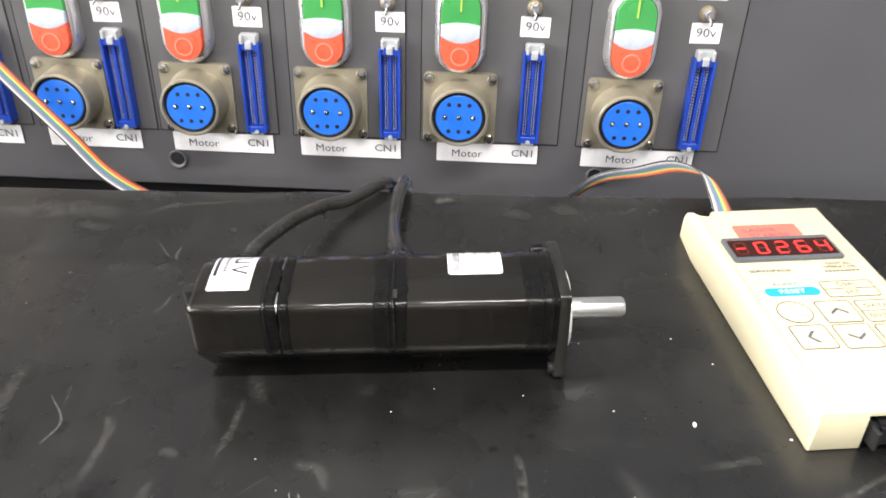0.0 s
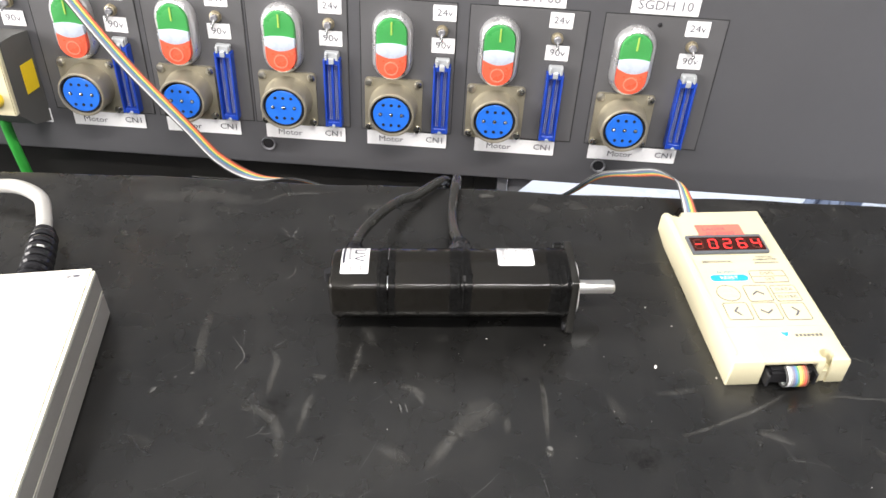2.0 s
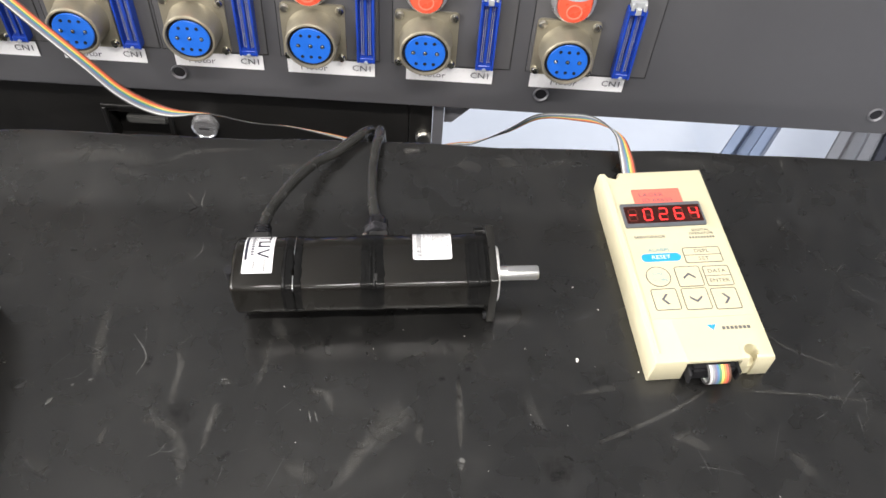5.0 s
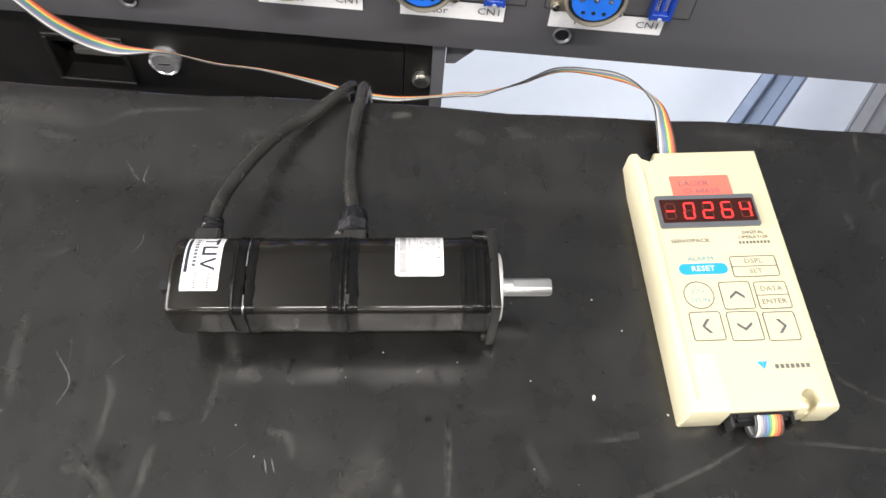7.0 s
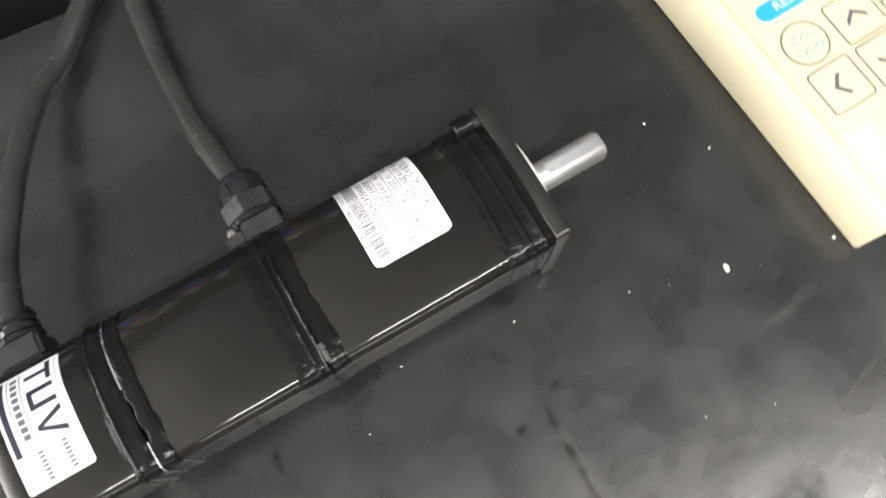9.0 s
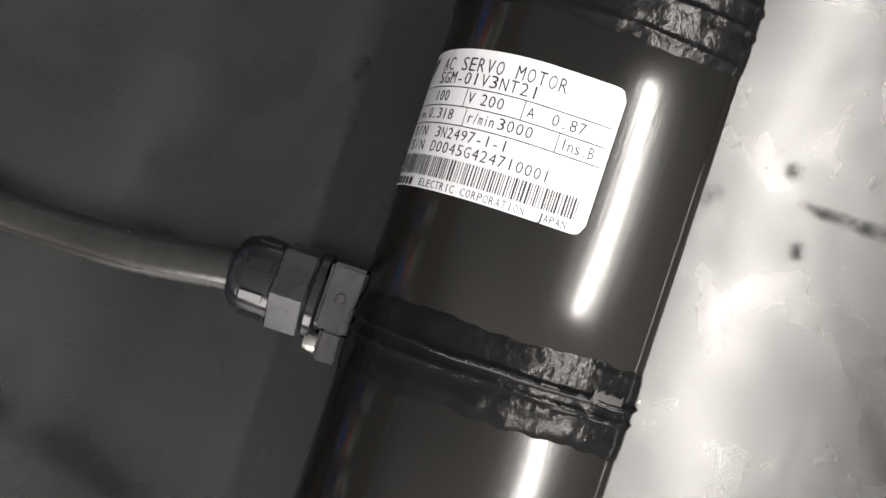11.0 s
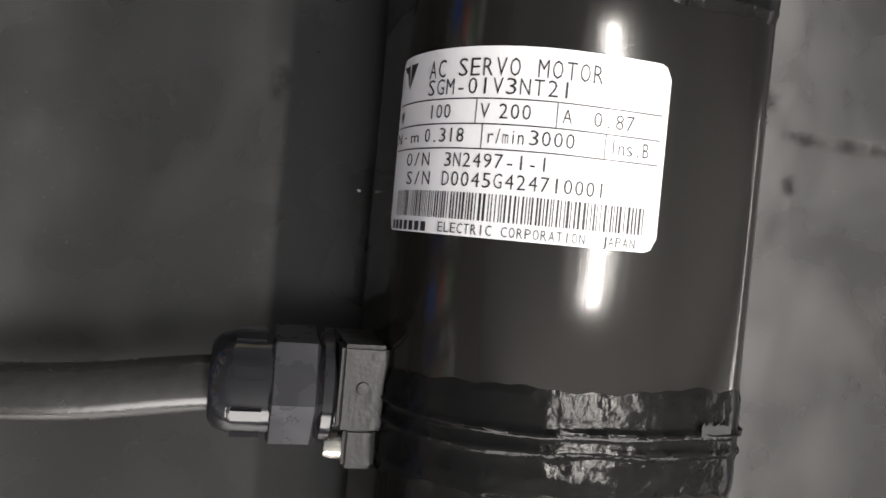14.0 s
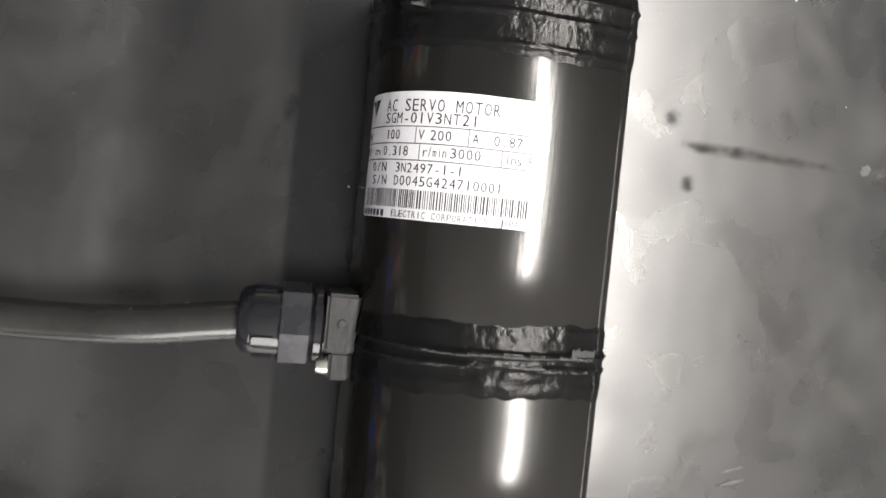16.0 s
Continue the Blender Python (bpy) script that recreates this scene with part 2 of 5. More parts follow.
def mesh_of(name, bm, mat, sharp=35):
    me = bpy.data.meshes.new(name)
    bmesh.ops.recalc_face_normals(bm, faces=bm.faces[:])
    bm.to_mesh(me)
    bm.free()
    me.materials.append(mat)
    me.shade_smooth()
    me.set_sharp_from_angle(angle=radians(sharp))
    return me


def part(name, bm, mat, parent, label="", sharp=35):
    ob = new(name, mesh_of(name, bm, mat, sharp))
    ob.parent = parent
    if label:
        tagged(ob, label)
    return ob


def thing(name, m, label, category, group="", kind=""):
    ob = new(name)
    ob.empty_display_size = 0.01
    ob.matrix_world = m
    return tagged(ob, label, category, group, kind)


def solid(name, bm, mat, label="", category="", group="", kind="", m=None, sharp=35):
    ob = new(name, mesh_of(name, bm, mat, sharp))
    if m is not None:
        ob.matrix_world = m
    return tagged(ob, label, category, group, kind)


def box(x0, x1, y0, y1, z0, z1, bev=0.0, seg=2, bm=None):
    own = bmesh.new()
    vs = [own.verts.new((x, y, z)) for x in (x0, x1) for y in (y0, y1) for z in (z0, z1)]
    for f in ((0, 1, 3, 2), (4, 6, 7, 5), (0, 4, 5, 1), (2, 3, 7, 6), (0, 2, 6, 4), (1, 5, 7, 3)):
        own.faces.new([vs[i] for i in f])
    if bev:
        bmesh.ops.bevel(own, geom=own.edges[:], offset=bev, segments=seg, affect="EDGES")
    return merge(bm, own)


def merge(bm, own):
    if bm is None:
        return own
    me = bpy.data.meshes.new("scratch")
    own.to_mesh(me)
    own.free()
    bm.from_mesh(me)
    bpy.data.meshes.remove(me)
    return bm


def moved(bm, m):
    bm.transform(m)
    return bm


def rings(loops, cap=True, bm=None, closed=True):
    """A skin over loops of points of equal count."""
    bm = bm or bmesh.new()
    vs = [[bm.verts.new(p) for p in loop] for loop in loops]
    n = len(vs[0])
    for a, b in zip(vs, vs[1:]):
        for i in range(n if closed else n - 1):
            bm.faces.new((a[i], a[(i + 1) % n], b[(i + 1) % n], b[i]))
    if cap:
        bm.faces.new(vs[0][::-1])
        bm.faces.new(vs[-1])
    return bm


def lathe(steps, seg=32, axis="y", at=(0, 0, 0), cap=True, bm=None):
    """steps: (distance along the axis, radius)."""
    loops = []
    for d, r in steps:
        loop = []
        for i in range(seg):
            a = 2 * math.pi * i / seg
            c, s = r * math.cos(a), r * math.sin(a)
            p = {"x": (d, c, s), "y": (s, d, c), "z": (c, s, d)}[axis]
            loop.append((p[0] + at[0], p[1] + at[1], p[2] + at[2]))
        loops.append(loop)
    return rings(loops, cap, bm)


def stadium(w, h, n=14):
    """Outline of an upright pill of width w and height h, in x and z."""
    r, k = w / 2, h / 2 - w / 2
    pts = [(r * math.cos(math.pi * i / n), k + r * math.sin(math.pi * i / n)) for i in range(n + 1)]
    return pts + [(-x, -z) for x, z in pts]


def rounded(w, h, r, n=5):
    pts = []
    for cx, cy, a0 in ((w / 2 - r, h / 2 - r, 0), (-w / 2 + r, h / 2 - r, 90), (-w / 2 + r, -h / 2 + r, 180), (w / 2 - r, -h / 2 + r, 270)):
        pts += [(cx + r * math.cos(radians(a0 + 90 * i / n)), cy + r * math.sin(radians(a0 + 90 * i / n))) for i in range(n + 1)]
    return pts


def sheet(pts, z0, z1, bm=None, bev=0.0):
    """A flat plate from an outline in x and y."""
    own = rings([[(x, y, z0) for x, y in pts], [(x, y, z1) for x, y in pts]])
    return merge(bm, own)


def outline(pts, width, z0, z1):
    """A frame line that follows a closed outline."""
    n = len(pts)
    inner = []
    for i in range(n):
        a, b, c = Vector(pts[i - 1]), Vector(pts[i]), Vector(pts[(i + 1) % n])
        d = (c - a).normalized()
        inner.append(b + Vector((-d.y, d.x)) * width)
    bm = bmesh.new()
    vs = [[bm.verts.new((p[0], p[1], z)) for p in loop] for loop, z in ((pts, z0), (pts, z1), (inner, z1), (inner, z0))]
    for a, b in zip(vs, vs[1:] + vs[:1]):
        for i in range(n):
            bm.faces.new((a[i], a[(i + 1) % n], b[(i + 1) % n], b[i]))
    return bm


def smooth_path(points, steps=8):
    """Points on a Catmull-Rom curve through the given ones."""
    ps = [Vector(p) for p in points]
    ps = [2 * ps[0] - ps[1]] + ps + [2 * ps[-1] - ps[-2]]
    out = []
    for i in range(1, len(ps) - 2):
        a, b, c, d = ps[i - 1:i + 3]
        for k in range(steps):
            t = k / steps
            out.append(0.5 * (2 * b + (c - a) * t + (2 * a - 5 * b + 4 * c - d) * t * t + (3 * b - a - 3 * c + d) * t ** 3))
    return out + [ps[-2]]


def tube(points, radius, seg=14, steps=8):
    path = smooth_path(points, steps)
    loops, up = [], Vector((0.13, 0.2, 1)).normalized()
    for i, p in enumerate(path):
        d = (path[min(i + 1, len(path) - 1)] - path[max(i - 1, 0)]).normalized()
        side = d.cross(up).normalized()
        top = side.cross(d)
        up = top
        loops.append([p + radius * (math.cos(2 * math.pi * k / seg) * side + math.sin(2 * math.pi * k / seg) * top) for k in range(seg)])
    return rings(loops)


def text(words, size, depth=0.0001, wide=1.0, thin=0.0, space=1.0):
    """Letters that lie in x and y, centred on the origin, size = height of capitals."""
    cu = bpy.data.curves.new("scratch", "FONT")
    cu.body, cu.size, cu.align_x, cu.align_y = words, size / 0.69, "CENTER", "CENTER"
    cu.resolution_u = 2
    cu.extrude = depth
    cu.offset, cu.space_character = -thin * size, space
    ob = bpy.data.objects.new("scratch", cu)
    scene.collection.objects.link(ob)
    me = bpy.data.meshes.new_from_object(ob.evaluated_get(bpy.context.evaluated_depsgraph_get()))
    bm = bmesh.new()
    bm.from_mesh(me)
    bpy.data.objects.remove(ob)
    bpy.data.curves.remove(cu)
    bpy.data.meshes.remove(me)
    bm.transform(Matrix.Diagonal((wide, 1, 1, 1)))
    return bm


UPRIGHT = pose(0, 0, 0, 90)  # lays x, y letters onto a wall that faces -y
MM = 0.001

# ---- the room ----
FLOOR_Z = -0.75
solid("floor", box(-2.6, 3.4, -2.6, 3.6, FLOOR_Z - 0.05, FLOOR_Z), FLOORM, "pale blue-white vinyl floor of the workshop", "floor", kind="structure")
solid("ceiling", box(-2.6, 3.4, -2.6, 3.6, 1.62, 1.7), PLASTER, "pale painted ceiling", "ceiling", kind="structure")
for nm, b in (("wall_north", (-2.6, 3.4, 3.5, 3.6)), ("wall_south", (-2.6, 3.4, -2.6, -2.5)), ("wall_east", (3.3, 3.4, -2.5, 3.5))):
    solid(nm, box(*b, FLOOR_Z, 1.62), WALLM, "pale grey painted workshop wall", "wall", kind="structure")

for b in ((-2.5, -1.5, FLOOR_Z, 1.62), (0.7, 3.5, FLOOR_Z, 1.62), (-1.5, 0.7, FLOOR_Z, 0.2), (-1.5, 0.7, 1.3, 1.62)):
    solid("wall_west", box(-1.8, -1.7, b[0], b[1], b[2], b[3]), WALLM, "pale grey painted workshop wall beside the window", "wall", kind="structure")
win = thing("window_1", Matrix(), "wide window in a grey frame", "window", kind="structure")
for b in ((-1.5, 0.7, 0.2, 0.25), (-1.5, 0.7, 1.25, 1.3), (-1.5, -1.45, 0.25, 1.25), (0.65, 0.7, 0.25, 1.25)):
    part("window_frame", box(-1.78, -1.71, b[0], b[1], b[2], b[3], 0.004, 1), PLASTER, win)

# workbench with its black rubber mat, the back edge rolled over
SLOPE = -0.0688


def bench():
    own = bmesh.new()
    loops = []
    lip, r = 0.0095, 0.0035
    prof = [(-0.9, 0.0), (-0.5, 0.0), (-0.2, 0.0), (0.0, 0.0), (0.05, 0.0)]
    slope = lip / (0.1115 - 0.0605)
    prof += [(0.0545 + 0.012 * k / 8, slope * 0.006 * (k / 8) ** 2) for k in range(9)]
    prof += [(0.0665 + 0.045 * k / 6, lip - slope * 0.045 * (1 - k / 6)) for k in range(1, 6)]
    prof += [(0.1115 + r * math.sin(radians(a)), lip - r + r * math.cos(radians(a))) for a in range(0, 91, 10)]
    prof += [(0.1115 + r, -0.04), (-0.9, -0.04)]
    for i in range(61):
        x = -1.2 + 1.6 * i / 60
        loops.append([(x, y + (SLOPE * (x - 0.1) if y > -0.8 else 0) + (0.0010 * math.sin(x * 31) + 0.0007 * math.sin(x * 77 + 1) if y > 0.07 else 0), z) for y, z in prof])
    return rings(loops)


MAT = solid("bench_mat", bench(), RUBBER, "black rubber bench mat, dusty and scuffed, back edge rolled over", "workbench", kind="structure", sharp=50)
solid("bench_carcass", box(-1.15, 0.36, -0.85, 0.05, FLOOR_Z, -0.041), BENCHM, "dark plain carcass under the bench mat", "workbench", kind="structure")

# ---- the control panel; its own axes: x along it, y into it, z up ----
PU, PN, PV = Vector((0.99691, -0.07219, -0.03109)), Vector((0.07079, 0.99664, -0.04438)), Vector((0.03419, 0.04204, 0.99853))
PANEL_POSE = Matrix(((PU.x, PN.x, PV.x, 0), (PU.y, PN.y, PV.y, 0.2266), (PU.z, PN.z, PV.z, 0), (0, 0, 0, 1)))


def on_panel(u, v, n=0.0):
    return PANEL_POSE @ pose(u * MM, n * MM, v * MM)


def panel_point(u, v, n):
    return PANEL_POSE @ Vector((u * MM, n * MM, v * MM))


CONN_U = [-240.5, -160.0, -78.7, 6.5, 88.0, 190.0]
LABEL_U = [-208.5, -128.0, -41.3, 45.4, 132.8, 234.0]
HEADER_U = [-207.0, -125.5, -40.5, 45.5, 133.0, 235.0]
PLATES = [(-274, -191), (-187, -108), (-106.5, -28), (-19, 55), (64, 153.3), (164.5, 256)]
STRIPS = [(-261, -200.6), (-182, -120.3), (-98.7, -32.6), (-14.3, 51.4), (75, 140.7), (169, 241)]
PANEL_SCREWS = [(179.9, -26.7), (179.5, 121.2), (444.2, -26.6), (-98.3, -26.5), (-98.0, 121.2), (444.2, 121.2), (-370, -26.6)]

rack = thing("control_panel", PANEL_POSE, "anthracite grey metal rack panel with rows of motor connectors", "control panel")
part("front_plate", box(-0.70, 0.462, 0.0, 0.004, -0.046, 0.26, 0.0012), PANEL, rack)
part("side_flange", box(0.455, 0.462, 0.0045, 0.30, -0.046, 0.26, 0.0008), PANEL, rack)
part("housing", box(-0.70, 0.4545, 0.0045, 0.28, 0.0, 0.26), BLACKBOX, rack)
for a, b in PLATES:
    own = bmesh.new()
    w = 0.55
    for x0, x1, z0, z1 in ((a, b, 102, 102 + w), (a, b, -6 - w, -6), (a, a + w, -6, 102), (b - w, b, -6, 102)):
        box(x0 * MM, x1 * MM, -0.0004, 0.0004, z0 * MM, z1 * MM, bm=own)
    part("module_groove", own, GROOVE, rack, "thin dark groove round a module plate")
    part("module_plate", box((a + 0.7) * MM, (b - 0.7) * MM, -0.0007, 0.0002, -5.8 * MM, 101.8 * MM, 0.0002, 1), PANEL2, rack)
for u, v in PANEL_SCREWS:
    cup = lathe([(-0.0016, 0.0052), (-0.0018, 0.0058), (-0.0002, 0.0062)], 24, cap=False)
    lathe([(-0.0016, 0.0052), (-0.0003, 0.0044)], 24, cap=False, bm=cup)
    s = part("screw", moved(cup, pose(u * MM, 0, v * MM)), POSTM, rack, "countersunk panel screw")
    own = lathe([(-0.0003, 0.0044), (-0.0007, 0.0020), (-0.0006, 0.0001)], 20)
    part("socket_recess", moved(own, pose(u * MM, 0, v * MM)), HOLE, s)
part("indicator_hole", moved(lathe([(-0.0014, 0.0013), (-0.0008, 0.0018)], 16), pose(0.2056, 0, 0.0957)), HOLE, rack)


def push_button():
    ob = thing("push_button", Matrix(), "double push button, green over red with white lens, chrome bezel", "push button", "double push buttons on the panel")
    loops = []
    for y, g in ((0.0, 15.6), (-0.004, 15.4), (-0.0075, 14.2), (-0.0088, 12.9), (-0.0088, 12.2), (-0.0070, 12.0)):
        loops.append([(x * MM, y, z * MM) for x, z in stadium(2 * g, 2 * g + 23.5, 14)])
    part("bezel", rings(loops, cap=False), CHROME, ob, "satin chrome bezel", sharp=50)

    def pad(name, z0, z1, mat, bulge, concave=0.0, label=""):
        outl = [(x, z) for x, z in stadium(23.6, 47.4, 16)]
        loops = []
        pts = []
        for x, z in outl:
            pts.append((x, min(max(z, z0), z1)))
        # sag of the inner border
        pts = [(x, z + (concave * (1 - (x / 11.8) ** 2) if abs(z - z0) < 0.01 or abs(z - z1) < 0.01 else 0)) for x, z in pts]
        fine = []
        n = len(pts)
        for i in range(n):
            a, b = Vector(pts[i]), Vector(pts[(i + 1) % n])
            k = max(1, int((b - a).length / 2.5))
            fine += [tuple(a.lerp(b, j / k)) for j in range(k)]
        if concave:
            fine = [(x, z + (concave * (1 - (x / 11.8) ** 2) if abs(z - z0) < 0.02 else 0)) for x, z in fine]
        cz = (z0 + z1) / 2
        for y, k in ((-0.004, 1.0), (-0.0092 - bulge * 0.5, 1.0), (-0.0099 - bulge, 0.94), (-0.0103 - bulge, 0.5)):
            loops.append([(x * k * MM, y, (cz + (z - cz) * k) * MM) for x, z in fine])
        return part(name, rings(loops), mat, ob, label)
    g = pad("green_button", 3.0, 30, GREENB, 0.0008, label="green start button")
    part("start_mark", moved(box(-0.0006, 0.0006, -0.0115, -0.0104, -0.005, 0.005), pose(0, -0.0004, 0.0165)), MARKG, g)
    loops = []
    xs = [11.7 * math.sin(math.pi * (i / 12 - 0.5)) for i in range(13)]
    edge = [(x, 3.4 + 1.5 * (1 - (x / 11.8) ** 2)) for x in xs] + [(x, -3.2 - 4.0 * (1 - (x / 11.8) ** 2)) for x in xs[::-1]]
    for y, k in ((-0.0086, 1.0), (-0.0113, 1.0), (-0.0119, 0.95), (-0.0123, 0.6), (-0.0124, 0.2)):
        loops.append([(x * k * MM, y, (-0.6 + (z + 0.6) * k) * MM) for x, z in edge])
    part("lens", rings(loops), WHITEB, ob, "white indicator lens")
    r = pad("red_button", -30, -3.0, REDB, 0.0016, label="red stop button")
    ring = [(5.6 * math.cos(a) * MM, 5.6 * math.sin(a) * MM) for a in [2 * math.pi * i / 32 for i in range(32)]]
    part("stop_mark", moved(outline(ring, 0.0010, 0, 0.0006), pose(0, -0.0117, -0.0150) @ UPRIGHT), MARKR, r)
    return ob


def round_connector():
    ob = thing("round_connector", Matrix(), "olive metal circular motor connector with blue insert", "connector", "circular connectors on the panel")
    fl = [[(x * MM, y, z * MM) for x, z in rounded(46, 46, 3)] for y in (0.0, -0.0022)]
    part("flange", rings(fl), OLIVE, ob)
    part("barrel", lathe([(-0.002, 0.0198), (-0.004, 0.0190), (-0.012, 0.0186), (-0.0195, 0.0184), (-0.0205, 0.0178), (-0.0206, 0.0168), (-0.0196, 0.0164), (-0.015, 0.0163)], 48, cap=False), OLIVE, ob, sharp=28)
    part("seal_ring", lathe([(-0.0150, 0.0165), (-0.0182, 0.0164), (-0.0182, 0.0143), (-0.015, 0.0142)], 40, cap=False), HOLE, ob, "black rubber seal")
    ins = part("insert", lathe([(-0.012, 0.0144), (-0.0190, 0.0144), (-0.0196, 0.0139), (-0.0196, 0.0002)], 40), BLUEINS, ob, "blue insert with nine sockets")
    for row, (z, big) in enumerate(((0.0085, 0), (0.0005, 1), (-0.0085, 0))):
        for k in (-1, 0, 1):
            x = k * (0.0085 if big else 0.0062)
            s = part("socket", moved(lathe([(-0.01985, 0.0015 if big else 0.0012), (-0.0192, 0.0014)], 16), pose(x, 0, z)), HOLE, ins)
            if big:
                part("contact", moved(lathe([(-0.0206, 0.0006), (-0.0203, 0.0011), (-0.0190, 0.0011)], 10), pose(x, 0, z)), SCREW, ins)
    for sx in (-19.5, 19.5):
        for sz in (-19.5, 19.5):
            c = lathe([(-0.002, 0.0031), (-0.0034, 0.0031), (-0.0044, 0.0024), (-0.0047, 0.0003)], 18)
            sc = part("screw", moved(c, pose(sx * MM, 0, sz * MM)), SCREW, ob, "pan head screw")
    return ob


def pin_header():
    ob = thing("pin_header", Matrix(), "blue shrouded pin header with metal latches", "connector", "pin headers on the panel")
    w, h = 6.6, 28.5
    own = bmesh.new()
    box(-w * MM, -(w - 1.6) * MM, -0.0084, 0, -h * MM, h * MM, 0.0003, 1, own)
    box((w - 1.6) * MM, w * MM, -0.0084, 0, -h * MM, h * MM, 0.0003, 1, own)
    box(-(w - 1.7) * MM, (w - 1.7) * MM, -0.0078, 0, (h - 4) * MM, h * MM, 0.0003, 1, own)
    box(-(w - 1.7) * MM, (w - 1.7) * MM, -0.0078, 0, -h * MM, (-h + 4) * MM, 0.0003, 1, own)
    box(-0.9 * MM, 0.9 * MM, -0.0060, -0.0029, -(h - 4.5) * MM, (h - 4.5) * MM, bm=own)
    part("shell", own, BLUEHDR, ob)
    part("slot_floor", box(-(w - 1.7) * MM, (w - 1.7) * MM, -0.003, -0.0002, (-h + 3.8) * MM, (h - 3.8) * MM), BLUEHDR, ob, "shaded blue slot floor")
    for sx in (-3.2, -1.8, 1.8, 3.2):
        pins = bmesh.new()
        for k in range(25):
            z = (-23.6 + 1.93 * k + (0.5 if abs(sx) > 2 else 0)) * MM
            box((sx - 0.28) * MM, (sx + 0.28) * MM, -0.0044, -0.003, z - 0.00036, z + 0.00036, bm=pins)
        part("contact_strip", pins, PINS, ob, "strip of fine tinned contacts")
    own = box(-5.6 * MM, 5.6 * MM, -0.0062, -0.001, 0.0287, 0.0340, 0.0006)
    for sx in (-1, 1):
        box(sx * 4.2 * MM - 0.0010, sx * 4.2 * MM + 0.0010, -0.0086, -0.006, 0.0282, 0.0336, 0.0004, 1, own)
    box(-2.0 * MM, 2.0 * MM, -0.0088, -0.005, 0.0252, 0.0300, 0.0004, 1, own)
    part("latch", own, LATCHM, ob, "pale grey metal latch")
    own = box(-4.0 * MM, 4.0 * MM, -0.0070, -0.001, -0.0303, -0.0285, 0.0004)
    lathe([(-0.009, 0.0014), (-0.0075, 0.0016)], 12, at=(0, 0, -0.0280), bm=own)
    part("latch", own, LATCHM, ob)
    return ob


def toggle_switch():
    ob = thing("toggle_switch", Matrix(), "small chrome toggle switch, lever down", "switch", "toggle switches on the panel")
    part("washer", lathe([(0, 0.0046), (-0.0009, 0.0046), (-0.001, 0.0030)], 24), BRASS, ob)
    part("nut", lathe([(-0.0008, 0.0044), (-0.0032, 0.0044), (-0.0035, 0.0038), (-0.0036, 0.0026)], 6), BRASS, ob)
    part("bushing", lathe([(-0.003, 0.0029), (-0.0056, 0.0028), (-0.0060, 0.0022), (-0.0058, 0.0004)], 20), POSTM, ob)
    part("lever", moved(lathe([(-0.006, 0.0010), (-0.010, 0.0012), (-0.0128, 0.0013), (-0.0136, 0.0006)], 14), pose(0, 0, 0.0012, 24)), BRIGHT, ob)
    return ob


def printed_label(name, words, w, h, size, label, group, tilt=0.0, shift=(0, 0), wide=1.0):
    ob = thing(name, Matrix(), label, "label", group)
    part("paper", moved(sheet([(x * MM, y * MM) for x, y in rounded(w, h, 0.4, 2)], 0.0, 0.0003), UPRIGHT), PAPER, ob)
    for wd, dx, dy in words:
        part("print", moved(text(wd, size * MM, 0.00006, wide), pose(dx * MM, -0.0004, dy * MM) @ UPRIGHT), GREYINK, ob, "dark lettering")
    return ob


def place(ob, m):
    ob.matrix_world = m
    return ob


BTN, CON, HDR, SWT = push_button(), round_connector(), pin_header(), toggle_switch()
L24 = printed_label("voltage_label", [("24v", 0, 0)], 17.6, 12, 5.2, "white label printed 24v", "voltage labels", wide=1.12)
L90 = printed_label("voltage_label", [("90v", 0, 0)], 17.8, 12, 5.2, "white label printed 90v", "voltage labels", wide=1.12)
for i in range(6):
    tilt = pose(0, 0, 0, 0, (0.8, -0.6, 0.4, -0.3, 0.5, -0.7)[i], 0)
    for ob, m in ((BTN, on_panel(CONN_U[i], 67.5, -0.7)), (CON, on_panel(CONN_U[i] + 1.0, 16.8, -0.7)), (HDR, on_panel(HEADER_U[i], 26.0, -0.7)), (SWT, on_panel(LABEL_U[i] - 1.5, 80.5, -0.7)),
                  (L24, on_panel(LABEL_U[i], 94.3, -0.8) @ tilt), (L90, on_panel(LABEL_U[i] - 0.2, 69.0, -0.8) @ tilt)):
        if i == 0:
            place(ob, m)
        else:
            copy_thing(ob, m)
    a, b = STRIPS[i]
    place(printed_label("connector_label", [("Motor", -(b - a) * 0.20 if i != 5 else -10, -0.8), ("CN1", (b - a) * 0.5 - 9.5, 0.5)], b - a, 12.6, 4.9, "long white strip label printed Motor and CN1", "connector strip labels", wide=1.1),
          on_panel((a + b) / 2, -13.4, -0.8))
for words, u0, u1 in (("SGDH 10", 182, 232), ("SGDH-08", 85, 134.5), ("SGDH 02", -95.5, -46.7), ("SGDH 01", -179, -130)):
    place(printed_label("name_label", [(words, 0, 0)], u1 - u0, 12.8, 6.8, "white label printed " + words, "drive name labels", wide=1.05), on_panel((u0 + u1) / 2, 109.8, -0.3))

